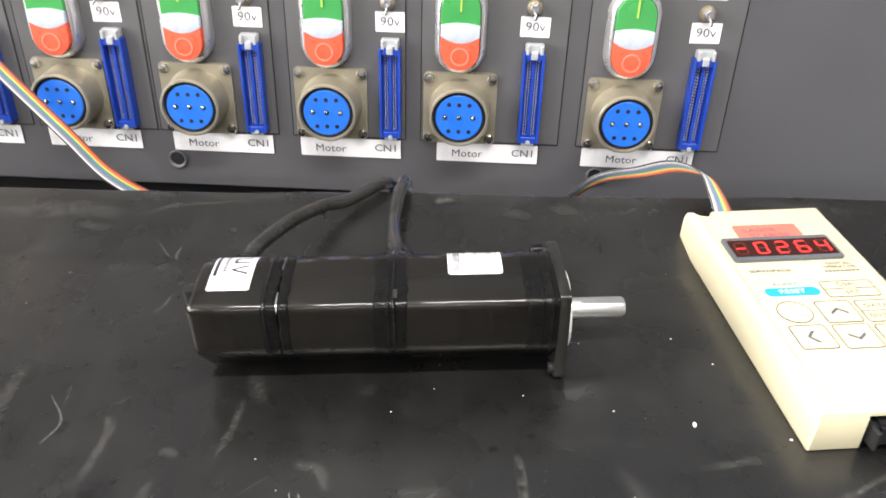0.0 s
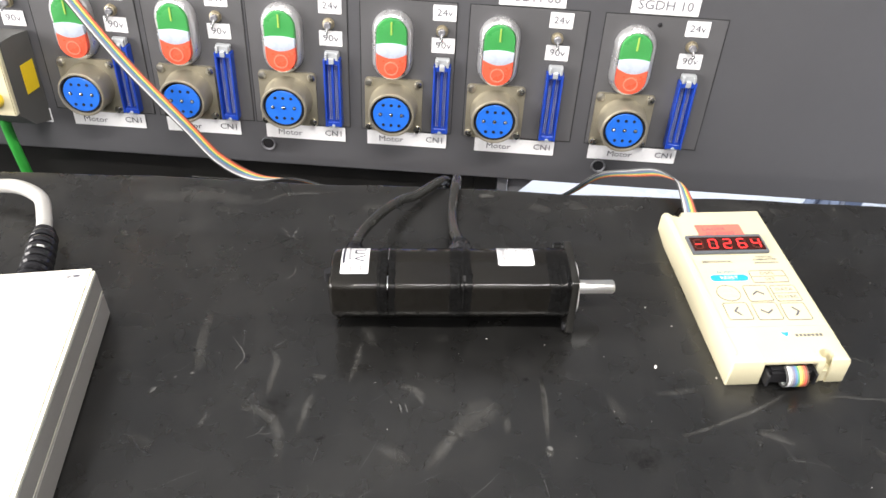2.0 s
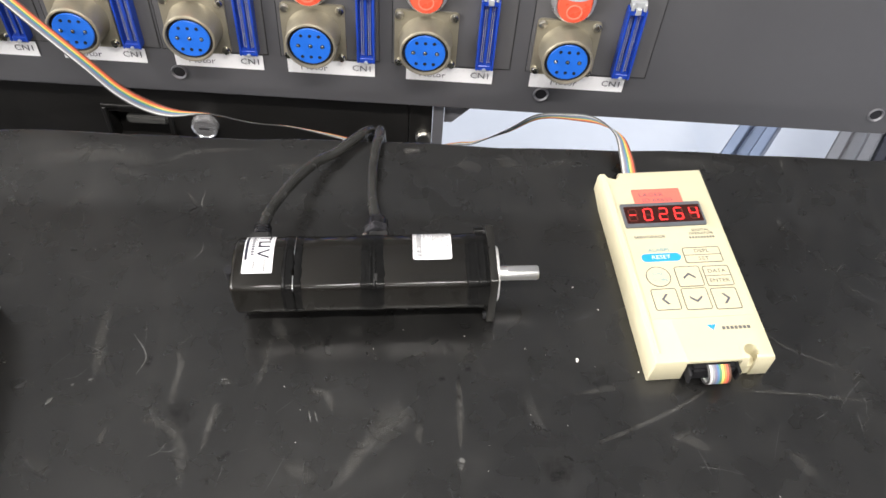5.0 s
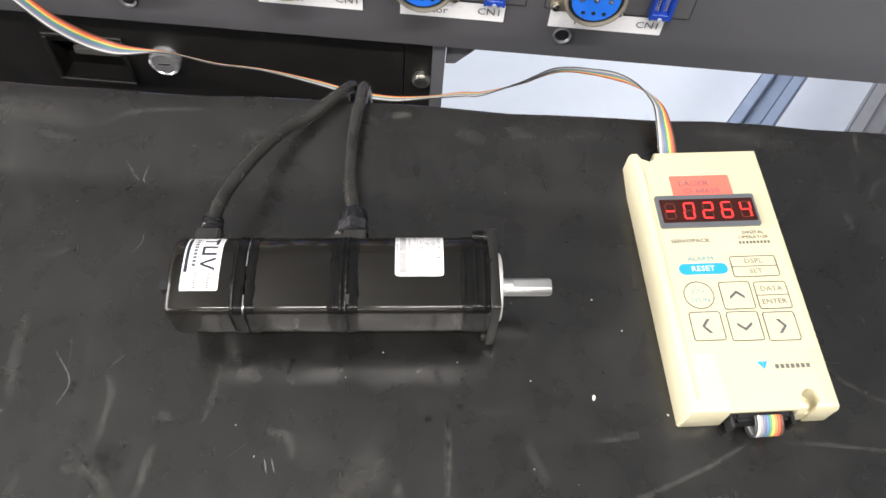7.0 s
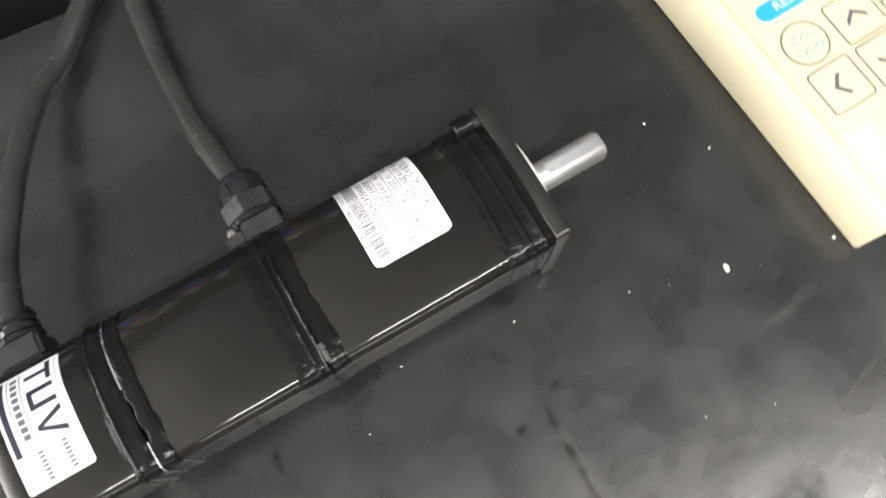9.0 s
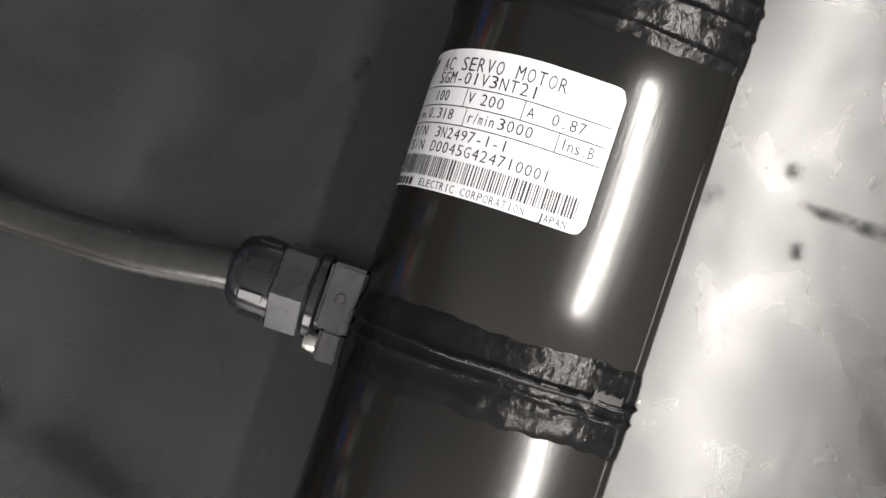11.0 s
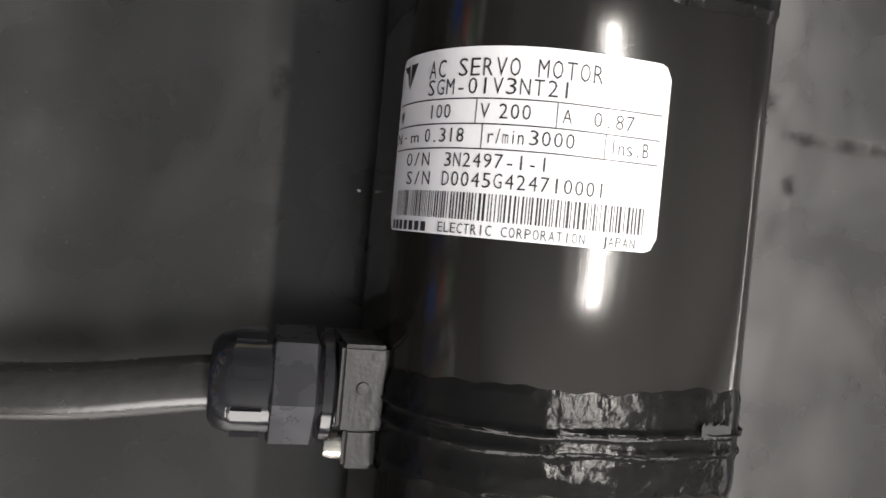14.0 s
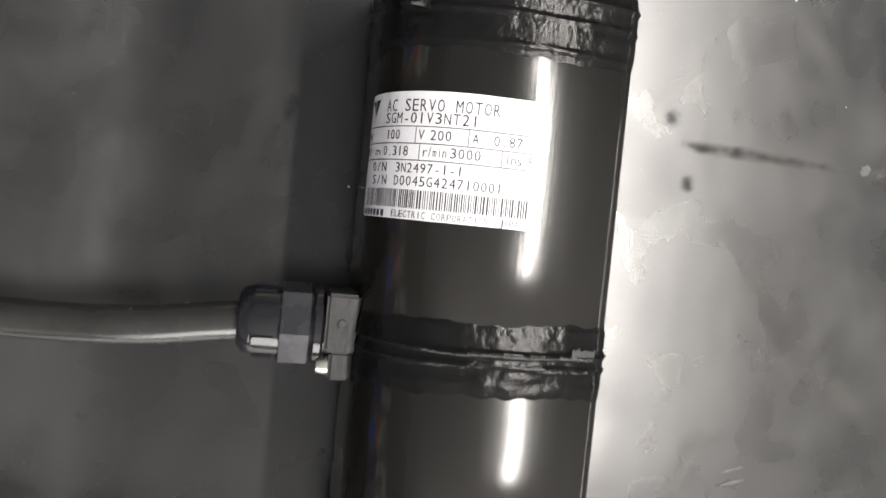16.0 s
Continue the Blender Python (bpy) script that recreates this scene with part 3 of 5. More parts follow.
# plugged module at the far end of the row
plug = thing("plug_module", on_panel(0, 0), "grey plug-in module with cream face and yellow sticker", "connector")
loop0 = [(-345, -18), (-281, -18), (-281, 60), (-345, 60)]
own = rings([[(x * MM, -0.0008, z * MM) for x, z in loop0], [(x * MM, -0.020, z * MM) for x, z in [(-345, -12), (-283, -12), (-283, 62), (-345, 62)]], [(x * MM, -0.034, z * MM) for x, z in [(-345, 2), (-286, 2), (-284, 62), (-345, 62)]]])
part("body", own, GREYABS, plug)
part("face", box(-0.345, -0.2845, -0.040, -0.0345, 0.004, 0.064, 0.001), CREAM, plug, "cream front face")
part("sticker", moved(box(-0.0001, 0.0001, -0.008, 0.008, -0.012, 0.012), pose(-0.2820, -0.0125, 0.026, 0, 0, -6)), YELLOW, plug, "yellow warning sticker")
part("knob", moved(lathe([(-0.040, 0.007), (-0.047, 0.0065), (-0.048, 0.004)], 20), pose(-0.298, 0, 0.018)), YELLOW, plug, "yellow knob")
solid("green_lead", tube([panel_point(-312, 6, -16), panel_point(-311, -10, -18), panel_point(-309, -35, -18), panel_point(-305, -75, -16), panel_point(-302, -130, -8)], 0.0042), GREENCABLE, "green insulated lead hanging from the plug module", "cable")
place(copy_thing(L90, Matrix()), on_panel(-289, 69.0, -0.8))
place(copy_thing(SWT, Matrix()), on_panel(-290, 82, -0.7))
place(printed_label("connector_label", [("CN1", 13, 0.5)], 62, 12.6, 4.9, "long white strip label printed CN1, partly covered", "connector strip labels", wide=1.1), on_panel(-311, -13.4, -0.8))

# ---- below the panel: drawer unit, rail and the gap with the floor beyond ----
drawer = thing("drawer_unit", PANEL_POSE, "black metal drawer front with recessed handle and key lock", "drawer")
for x0, x1, z0, z1 in ((-700, -170, -260, -47), (-122, 77.3, -260, -47), (-170, -122, -260, -112), (-170, -122, -79, -47)):
    part("front_sheet", box(x0 * MM, x1 * MM, 0.012, 0.03, z0 * MM, z1 * MM), BLACKBOX, drawer)
part("rail_ear", box(0.078, 0.097, 0.012, 0.03, -0.26, -0.047, 0.0004, 1), BLACKBOX, drawer)
own = bmesh.new()
for x0, x1, z0, z1 in ((-174, -118, -74, -70.5), (-174, -118, -116, -112), (-174, -170.5, -112, -74), (-121.5, -118, -112, -74)):
    box(x0 * MM, x1 * MM, 0.0092, 0.0118, z0 * MM, z1 * MM, 0.0006, 1, own)
box(-0.1705, -0.1215, 0.026, 0.0298, -0.112, -0.074, bm=own)
hd = part("handle", own, BLACKBOX, drawer, "recessed pull handle")
part("grip", box(-0.158, -0.124, 0.0132, 0.020, -0.0925, -0.0850, 0.0015), GREYABS, hd)
lk = part("lock", lathe([(0.012, 0.0112), (0.0078, 0.0112), (0.0060, 0.0106), (0.0050, 0.0090), (0.0060, 0.0083), (0.0060, 0.0002)], 32), LOCKM, drawer, "round chrome key lock")
moved_lock = pose(-0.0915, 0, -0.0875)
lk.matrix_local = moved_lock
part("keyhole", box(-0.0042, 0.0042, 0.0056, 0.0064, -0.0006, 0.0006), HOLE, lk)
part("screw", moved(lathe([(0.012, 0.0068), (0.0085, 0.0066), (0.0070, 0.0050), (0.0078, 0.0030), (0.0078, 0.0002)], 20), pose(0.0905, 0, -0.086)), SCREW, drawer, "zinc cap screw")
solid("rack_rail", box(0.0975, 0.106, 0.0052, 0.030, -0.40, -0.0465, 0.0006), POSTM, "grey steel rack rail beside the drawer", "rack rail", m=PANEL_POSE, kind="structure")
own = sheet([(106.5 * MM, -46.8 * MM), (131 * MM, -46.8 * MM), (113 * MM, -66 * MM), (106.5 * MM, -66.5 * MM)], 0, 0.002)
solid("gusset_plate", moved(own, UPRIGHT), POSTM, "grey gusset plate with a slanted corner", "bracket", m=PANEL_POSE @ pose(0, 0.010, 0))
solid("cabinet_back", box(-0.70, 0.0970, 0.031, 0.26, -0.40, -0.047), BLACKBOX, "black drawer cabinet behind the front", "cabinet", m=PANEL_POSE, kind="structure")

# things on the floor seen through the gap
solid("floor_sheet", box(-0.4, 0.66, 0.35, 1.9, FLOOR_Z, FLOOR_Z + 0.05), FLOORM, "bright pale blue sheet on the floor", "floor sheet", kind="structure")


def profile_bar(name, at, heading, length, w, h, mat, label):
    ob = thing(name, pose(*at, 0, 0, heading), label, "profile", "metal profiles under the bench")
    own = box(-w / 2, -w * 0.18, -length / 2, length / 2, -h, 0, 0.002, 1)
    box(w * 0.18, w / 2, -length / 2, length / 2, -h, 0, 0.002, 1, own)
    box(-w * 0.18, w * 0.18, -length / 2, length / 2, -h, -h * 0.4, bm=own)
    part("extrusion", own, mat, ob)
    part("foot", box(-w / 2, w / 2, -length / 2, -length / 2 + 0.04, FLOOR_Z - at[2], -h), mat, ob)
    part("foot", box(-w / 2, w / 2, length / 2 - 0.04, length / 2, FLOOR_Z - at[2], -h), mat, ob)
    return ob


profile_bar("aluminium_profile", (0.60, 0.585, -0.41), -38, 1.5, 0.05, 0.05, BLUEGREY, "blue-grey aluminium profile in the gap")
profile_bar("aluminium_profile", (0.765, 0.585, -0.42), -38, 1.5, 0.055, 0.05, POSTM, "grey aluminium profile in the gap")
profile_bar("aluminium_profile", (0.845, 0.60, -0.42), -38, 1.5, 0.045, 0.05, NAVY, "dark blue aluminium profile in the gap")

# ---- rainbow ribbon cable, from the panel over the bench edge to the operator ----


def ribbon_cable(name, stations, pitch, label):
    """stations: place, and the way across the ribbon from its brown edge to its black one."""
    ob = thing(name, Matrix(), label, "ribbon cable")
    centre = smooth_path([s[0] for s in stations], 10)
    across = [v.normalized() for v in smooth_path([s[1] for s in stations], 10)]
    for k in range(10):
        off = (k - 4.5) * pitch
        loops = []
        for i, (p, w) in enumerate(zip(centre, across)):
            d = (centre[min(i + 1, len(centre) - 1)] - centre[max(i - 1, 0)]).normalized()
            w = (w - d * w.dot(d)).normalized()
            nn = d.cross(w)
            q = p + w * off
            loops.append([q + pitch * (0.53 * math.cos(2 * math.pi * j / 8) * w + 0.45 * math.sin(2 * math.pi * j / 8) * nn) for j in range(8)])
        part("wire", rings(loops), WIREM[k], ob, WIREM[k].name.split("_")[0] + " wire")
    return ob


PP = panel_point
side = lambda a, b, c: (PU * a + PN * b + PV * c)
ribbon_cable("ribbon_cable", [
    (PP(-262, 165, -26), side(-0.8, -0.1, -0.55)), (PP(-246, 133, -29), side(-0.8, -0.1, -0.55)), (PP(-227, 103, -31), side(-0.82, -0.1, -0.55)), (PP(-194, 53, -32), side(-0.8, -0.2, -0.6)),
    (PP(-153, 1, -32), side(-0.75, -0.2, -0.65)), (PP(-131, -27, -31), side(-0.6, -0.5, -0.65)), (PP(-104, -43, -29), side(-0.25, -0.9, -0.1)), (PP(-70, -42, -30), side(0, -0.76, 0.65)),
    (PP(-40, -47, -31), side(0, -0.76, 0.65)), (PP(-10, -47, -33), side(0, -0.78, 0.62)), (PP(24, -52, -35), side(0, -0.86, 0.50)), (PP(50, -58, -36), side(0, -0.90, 0.43)),
    (PP(75, -58, -38), side(0, -0.90, 0.43)), (PP(98, -54, -38), side(0, -0.80, 0.58)), ((0.114, 0.180, -0.053), (0, -0.84, 0.54)), ((0.126, 0.175, -0.047), (0, -0.78, 0.62)), ((0.147, 0.166, -0.028), (0, -0.6, 0.8)),
    ((0.166, 0.155, -0.005), (0, -0.52, 0.85)), ((0.187, 0.142, 0.006), (0, -0.50, 0.86)), ((0.199, 0.124, 0.018), (-0.3, -0.45, 0.8)), ((0.2075, 0.106, 0.0225), (-0.7, -0.35, 0.55)), ((0.2105, 0.093, 0.018), (-0.95, -0.2, 0.25)),
    ((0.2118, 0.082, 0.0125), (-1, -0.05, 0.0)), ((0.2120, 0.074, 0.0115), (-1, -0.05, 0))], 0.00096, "flat rainbow ribbon cable, twisted, running along the panel")

# ---- the servo motor; x along its shaft, standing on the bench ----
MOTOR = thing("servo_motor", Matrix(), "black square servo motor with steel shaft, lying on the mat", "motor")


def outline_of_case():
    """The case's section as places (y, z) with their outward normals: crowned top, tight front top edge, two wide opposite corners."""
    crown, rt, big, low_z, tiny, edge = 0.0410, 0.090, 0.0165, 0.0030, 0.0020, 0.0030
    pts = []

    def arc(cy, cz, r, a0, a1, n):
        for i in range(n + 1):
            a = radians(a0 + (a1 - a0) * i / n)
            pts.append((cy + r * math.sin(a), cz + r * math.cos(a), math.sin(a), math.cos(a)))

    def line(y0, z0, y1, z1, ny, nz, n):
        for i in range(1, n):
            pts.append((y0 + (y1 - y0) * i / n, z0 + (z1 - z0) * i / n, ny, nz))
    lean0, lean1 = math.degrees(math.asin(0.0181 / rt)), math.degrees(math.asin(0.0045 / rt))
    arc(0, crown - rt, rt, -lean0, lean1, 40)
    y, z = pts[-1][:2]
    cy, cz = y - big * math.sin(radians(lean1)), z - big * math.cos(radians(lean1))
    arc(cy, cz, big, lean1 + 2, 90, 24)
    back = cy + big
    line(back, cz, back, low_z + tiny, 1, 0, 10)
    arc(back - tiny, low_z + tiny, tiny, 90, 180, 6)
    fy, fz = -0.0181 + edge * math.sin(radians(lean0)), crown - rt + rt * math.cos(radians(lean0)) - edge * math.cos(radians(lean0))
    front = fy - edge
    line(back - tiny, low_z, -0.0040, low_z, 0, -1, 10)
    cut = [Vector((-0.0040, low_z)), Vector((-0.0082, low_z)), Vector((-0.0108, 0.0061)), Vector((-0.0153, 0.0119)), Vector((front, 0.0168)), Vector((front, 0.0212))]
    for a, c, b in ((cut[0], cut[1], (cut[1] + cut[2]) / 2), ((cut[1] + cut[2]) / 2, cut[2], (cut[2] + cut[3]) / 2), ((cut[2] + cut[3]) / 2, cut[3], (cut[3] + cut[4]) / 2), ((cut[3] + cut[4]) / 2, cut[4], cut[5])):
        for i in range(1, 9):
            t = i / 8
            p = a * (1 - t) ** 2 + 2 * t * (1 - t) * c + b * t * t
            d = ((c - a) * (1 - t) + (b - c) * t).normalized()
            pts.append((p.x, p.y, -d.y, d.x))
    line(front, 0.0212, front, fz, -1, 0, 10)
    arc(fy, fz, edge, 270, 360 - lean0, 12)
    return pts


CASE = outline_of_case()[:-1]
CUM = [0.0019]
for p, q in zip(CASE, CASE[1:] + CASE[:1]):
    CUM.append(CUM[-1] + math.hypot(q[0] - p[0], q[1] - p[1]))
GIRTH = CUM[-1] - CUM[0]


def skin(s, out=0.0):
    """Place (y, z) at the distance s along the section, from the front top edge over the top to the back, and on round; out: lifted off it."""
    s = (s - CUM[0]) % GIRTH + CUM[0]
    i = int(np.searchsorted(CUM, s, side="right")) - 1
    i = min(max(i, 0), len(CASE) - 1)
    p, q = CASE[i], CASE[(i + 1) % len(CASE)]
    t = (s - CUM[i]) / max(CUM[i + 1] - CUM[i], 1e-9)
    y, z, ny, nz = (a + (b - a) * t for a, b in zip(p, q))
    k = out / math.hypot(ny, nz)
    return (y + ny * k, z + nz * k)


SECTION = CUM[:-1]


def section(x, out=0.0):
    return [(x, *skin(s, out)) for s in SECTION]


def motor_case(name, x0, x1, soft0, soft1, label=""):
    own = rings([section(x0, -soft0), section(x0 + soft0 * 0.35, -soft0 * 0.35), section(x0 + soft0, 0), section(x1 - soft1, 0), section(x1 - soft1 * 0.35, -soft1 * 0.35), section(x1, -soft1)])
    return part(name, own, LACQUER, MOTOR, label, sharp=60)


motor_case("rear_cover", -0.0185, 0.0136, 0.0026, 0.0005, "black lacquered encoder cover")
motor_case("brake_case", 0.0142, 0.0546, 0.0005, 0.0004, "black lacquered middle case")
motor_case("stator_case", 0.0552, 0.1145, 0.0004, 0.0004, "black lacquered front case")
for s0, s1 in ((0.0190, 0.0560), (-0.0022, 0.0062)):  # the lacquer covers it in between
    path = [s0 + (s1 - s0) * i / 60 for i in range(61)]
    part("seam", rings([[(x, *skin(s, 0.00058)) for s in path] for x in (0.01375, 0.01412)], cap=False, closed=False), BRIGHT, MOTOR, "bare bright metal seam", sharp=60)
part("seam", rings([section(0.0545, -0.0004), section(0.0553, -0.0004)], cap=False), STEEL, MOTOR, sharp=60)


def sealing_band(x0, x1, seed, s0=0.0, s1=GIRTH, ridges=()):
    """Sealing lacquer painted over a joint: uneven edges, wrinkles, ridges."""
    own = bmesh.new()
    nu, nx = 240, 32
    grid = []
    for i in range(nu + 1):
        s = s0 + (s1 - s0) * i / nu
        row = []
        e0 = x0 + 0.0011 * noise.noise((s * 90, seed, 0.3)) + 0.0005 * noise.noise((s * 400, seed, 3.3))
        e1 = x1 + 0.0009 * noise.noise((s * 80, seed, 9.3)) + 0.0005 * noise.noise((s * 380, seed, 5.1))
        for j in range(nx + 1):
            t = j / nx
            x = e0 + (e1 - e0) * t
            lift = 0.00026 + 0.00015 * noise.noise((s * 110, x * 520, seed)) + 0.00007 * noise.noise((s * 500, x * 800, seed))
            for rx, rw, rh in ridges:
                lift += rh * math.exp(-((x - rx + 0.0003 * noise.noise((s * 120, seed, rx * 999))) / rw) ** 2)
            lift *= min(1, 6 * t, 6 * (1 - t))
            row.append(own.verts.new((x, *skin(s, 0.00003 + max(lift, 0.0)))))
        grid.append(row)
    for a, b in zip(grid, grid[1:]):
        for j in range(nx):
            own.faces.new((a[j], b[j], b[j + 1], a[j + 1]))
    return part("sealing_band", own, TAPE, MOTOR, "wrinkled glossy black sealing lacquer", sharp=80)


sealing_band(0.0080, 0.0135, 1.7, ridges=((0.0095, 0.0004, 0.0003),))
sealing_band(0.0143, 0.0180, 4.1)
sealing_band(0.0478, 0.0598, 2.9, ridges=((0.0553, 0.00035, 0.0006), (0.0532, 0.0003, 0.0004), (0.0593, 0.0003, 0.0003), (0.0484, 0.0003, 0.0003)))
sealing_band(0.1025, 0.1142, 6.3, ridges=((0.1035, 0.0004, 0.0003), (0.1085, 0.0004, 0.0003), (0.112, 0.0004, 0.0004)))
# solid dark plug standing in for a shaded cut-out in the rear cover's top edge
part("notch", lathe([(0.0330, 0.0026), (0.0396, 0.0026)], 20, "z", (-0.0188, -0.0085, 0)), HOLE, MOTOR, "small dark plug painted as a shaded cut-out at the rear edge")
# rubbed spot on the joint
own = bmesh.new()
for i in range(12):
    x0, s0 = 0.0547 + 0.0004 * random.random(), 0.0022 + 0.00035 * i
    q = [own.verts.new((x, *skin(s, 0.00075))) for x, s in ((x0, s0), (x0 + 0.0014 + 0.0005 * random.random(), s0), (x0 + 0.0014, s0 + 0.00034), (x0, s0 + 0.00034))]
    own.faces.new(q)
part("rubbed_spot", own, GLANDMETAL, MOTOR, "rubbed bare metal spot")

# flange, pilot ring, shaft
fl = []
for cx, cz, a0, r in ((1, 1, 0, 5.0), (-1, 1, 90, 1.2), (-1, -1, 180, 5.0), (1, -1, 270, 1.2)):
    fl += [(cx * (20.2 - r) + r * math.cos(radians(a0 + 15 * i)), cz * (20.2 - r) + r * math.sin(radians(a0 + 15 * i))) for i in range(7)]
own = rings([[(x, y * k * MM, 0.0202 + z * k * MM) for y, z in fl] for x, k in ((0.1144, 0.985), (0.1148, 1.0), (0.1180, 1.0), (0.1184, 0.985))])
flange = part("flange", own, FLANGE, MOTOR, "square mounting flange", sharp=40)
for y, z in ((0.0160, 0.0362), (-0.0160, 0.0042)):
    part("bolt_hole", lathe([(0.1127, 0.0023), (0.1190, 0.0023)], 20, "x", (0, y, z)), HOLE, flange)
    if z > 0.02:
        part("bolt_head", lathe([(0.1080, 0.0022), (0.1084, 0.0026), (0.1129, 0.0026)], 16, "x", (0, y * 1.02, z + (0.0003 if z > 0.02 else -0.0003))), TAPE, flange)
part("pilot_ring", lathe([(0.1182, 0.0152), (0.1200, 0.0152), (0.1206, 0.0146), (0.1206, 0.0100), (0.1190, 0.0096), (0.1186, 0.0042)], 64, "x", (0, 0, 0.0202), cap=False), RINGM, MOTOR, "bright turned pilot ring")
own = bmesh.new()
loops = []
for x, r, cut in ((0.118, 0.0040, 0.004), (0.1262, 0.0040, 0.004), (0.1264, 0.0040, 0.0034), (0.1424, 0.0040, 0.0034), (0.1433, 0.0034, 0.0030)):
    loops.append([(x, r * math.cos(2 * math.pi * k / 40), 0.0202 + min(r * math.sin(2 * math.pi * k / 40), cut)) for k in range(40)])
part("shaft", rings(loops, bm=own), STEEL, MOTOR, "steel shaft with a flat")


def wrapped(flat_bm, lift):
    """Bends what lies flat (x: distance s round the body, y: along the motor) onto the case."""
    for v in flat_bm.verts:
        y, z = skin(v.co.x, lift + v.co.z)
        v.co = (v.co.y, y, z)
    return flat_bm


def wrapped_plate(s0, s1, x0, x1, r, lift):
    own = bmesh.new()
    n = 60
    cols = []
    for i in range(n + 1):
        s = s0 + (s1 - s0) * i / n
        d = min(s - s0, s1 - s)
        cut = r - math.sqrt(max(0, r * r - (r - d) ** 2)) if d < r else 0
        cols.append([own.verts.new((s, x, z)) for x, z in ((x0 + cut, 0), (x0 + cut, lift), (x1 - cut, lift), (x1 - cut, 0))])
    for a, b in zip(cols, cols[1:]):
        for j in range(3):
            own.faces.new((a[j], b[j], b[j + 1], a[j + 1]))
    return wrapped(own, 0.00004)


def on_label(words, s_left, s_right, base, cap_h, holder, mat=None, up=1):
    """Letters that run from s_left down to s_right, upright along +x."""
    bm, cell = bmesh.new(), (s_right - s_left) / (len(words) - 0.26)
    base += 0.4
    for n, ch in enumerate(words):
        if ch == " ":
            continue
        own = text(ch, cap_h * MM, 0.00002, thin=0.012)
        xs, ys = [v.co.x for v in own.verts], [v.co.y for v in own.verts]
        a, b = min(xs), max(xs)
        full = cap_h * MM * 0.72
        k = 0.74 * min(1.0, (b - a) / (0.75 * full)) if ch in "I1.-·/il" else 0.74
        y0, tall = (-0.5 * cap_h * MM, cap_h * MM)
        for v in own.verts:
            t = (v.co.x - (a + b) / 2) / max(b - a, 1e-6)
            v.co.x, v.co.y = (s_left + cell * (n + 0.37 + t * k)) * MM, (base + (v.co.y - y0) / tall * cap_h) * MM
        merge(bm, own)
    bmesh.ops.reverse_faces(bm, faces=bm.faces[:])
    return part("print", wrapped(bm, 0.00016), mat or INK, holder)


def strip(s0, s1, x0, x1, holder, mat=None, name="rule"):
    own = bmesh.new()
    if holder is NAMEPLATE:
        x0, x1 = x0 + 0.4, x1 + 0.4
    n = max(1, int(abs(s1 - s0) / 0.8))
    prev = None
    for i in range(n + 1):
        s = s0 + (s1 - s0) * i / n
        cur = [own.verts.new((s * MM, x * MM, 0)) for x in (x0, x1)]
        if prev:
            own.faces.new((prev[0], prev[1], cur[1], cur[0]))
        prev = cur
    return part(name, wrapped(own, 0.00016), mat or INK, holder)


NAMEPLATE = part("nameplate", wrapped_plate(0.01435, 0.0506, 0.0750, 0.0953, 0.0016, 0.00008), PAPER, MOTOR, "white printed nameplate with ratings and barcode")
on_label("AC SERVO MOTOR", 42.4, 22.3, 91.6, 1.95, NAMEPLATE)
on_label("SGM-01V3NT21", 42.4, 25.6, 89.7, 1.75, NAMEPLATE)
for x in (89.35, 86.65, 84.0):
    strip(49.8, 15.1, x - 0.07, x + 0.07, NAMEPLATE)
for s, a, b in ((35.5, 86.7, 89.3), (26.9, 86.7, 89.3), (34.6, 84.05, 86.6), (21.4, 84.05, 86.6)):
    strip(s + 0.06, s - 0.06, a, b, NAMEPLATE)
for wd, a, b, x, h in (("W", 49.3, 47.9, 87.2, 1.3), ("100", 41.9, 38.7, 87.15, 1.55), ("V", 35.0, 34.0, 87.15, 1.6), ("200", 32.9, 29.6, 87.15, 1.6), ("A", 26.3, 25.3, 87.15, 1.5), ("0.87", 22.9, 18.3, 87.15, 1.6),
                       ("N·m", 49.8, 43.5, 84.6, 1.3), ("0.318", 42.3, 36.7, 84.55, 1.55), ("r/min", 33.9, 30.1, 84.55, 1.55), ("3000", 29.5, 24.8, 84.55, 1.6), ("Ins.B", 20.8, 16.3, 84.5, 1.6),
                       ("O/N", 45.7, 41.2, 81.95, 1.5), ("3N2497-1-1", 38.9, 27.3, 81.9, 1.55), ("S/N", 45.4, 40.9, 79.85, 1.5), ("D0045G424710001", 39.0, 20.9, 79.8, 1.6)):
    on_label(wd, a, b, x, h, NAMEPLATE)
rng = random.Random(5)
bars, s = bmesh.new(), 47.6
while s > 16.2:
    w = rng.choice((0.12, 0.12, 0.2, 0.28))
    q = [bars.verts.new((a * MM, b * MM, 0)) for a, b in ((s, 76.8), (s, 79.7), (s - w, 79.7), (s - w, 76.8))]
    bars.faces.new(q)
    s -= w + rng.choice((0.14, 0.2, 0.3))
tagged(part("barcode", wrapped(bars, 0.00016), INK, NAMEPLATE, "printed barcode"), kind="stuff")
# maker's mark and maker's line as plain shapes
own = bmesh.new()
for tri in (((49.4, 94.3), (47.3, 94.3), (46.9, 91.5)), ((46.9, 94.3), (45.0, 94.3), (46.8, 91.5))):
    own.faces.new([own.verts.new((a * MM, b * MM, 0)) for a, b in tri])
part("maker_mark", wrapped(own, 0.00016), INK, NAMEPLATE)
for k in range(7):
    strip(48.6 - k * 1.15, 48.6 - k * 1.15 - 0.8, 74.8, 75.85, NAMEPLATE, INK, "maker_line")
on_label("ELECTRIC CORPORATION  JAPAN", 39.0, 16.9, 74.8, 1.1, NAMEPLATE)

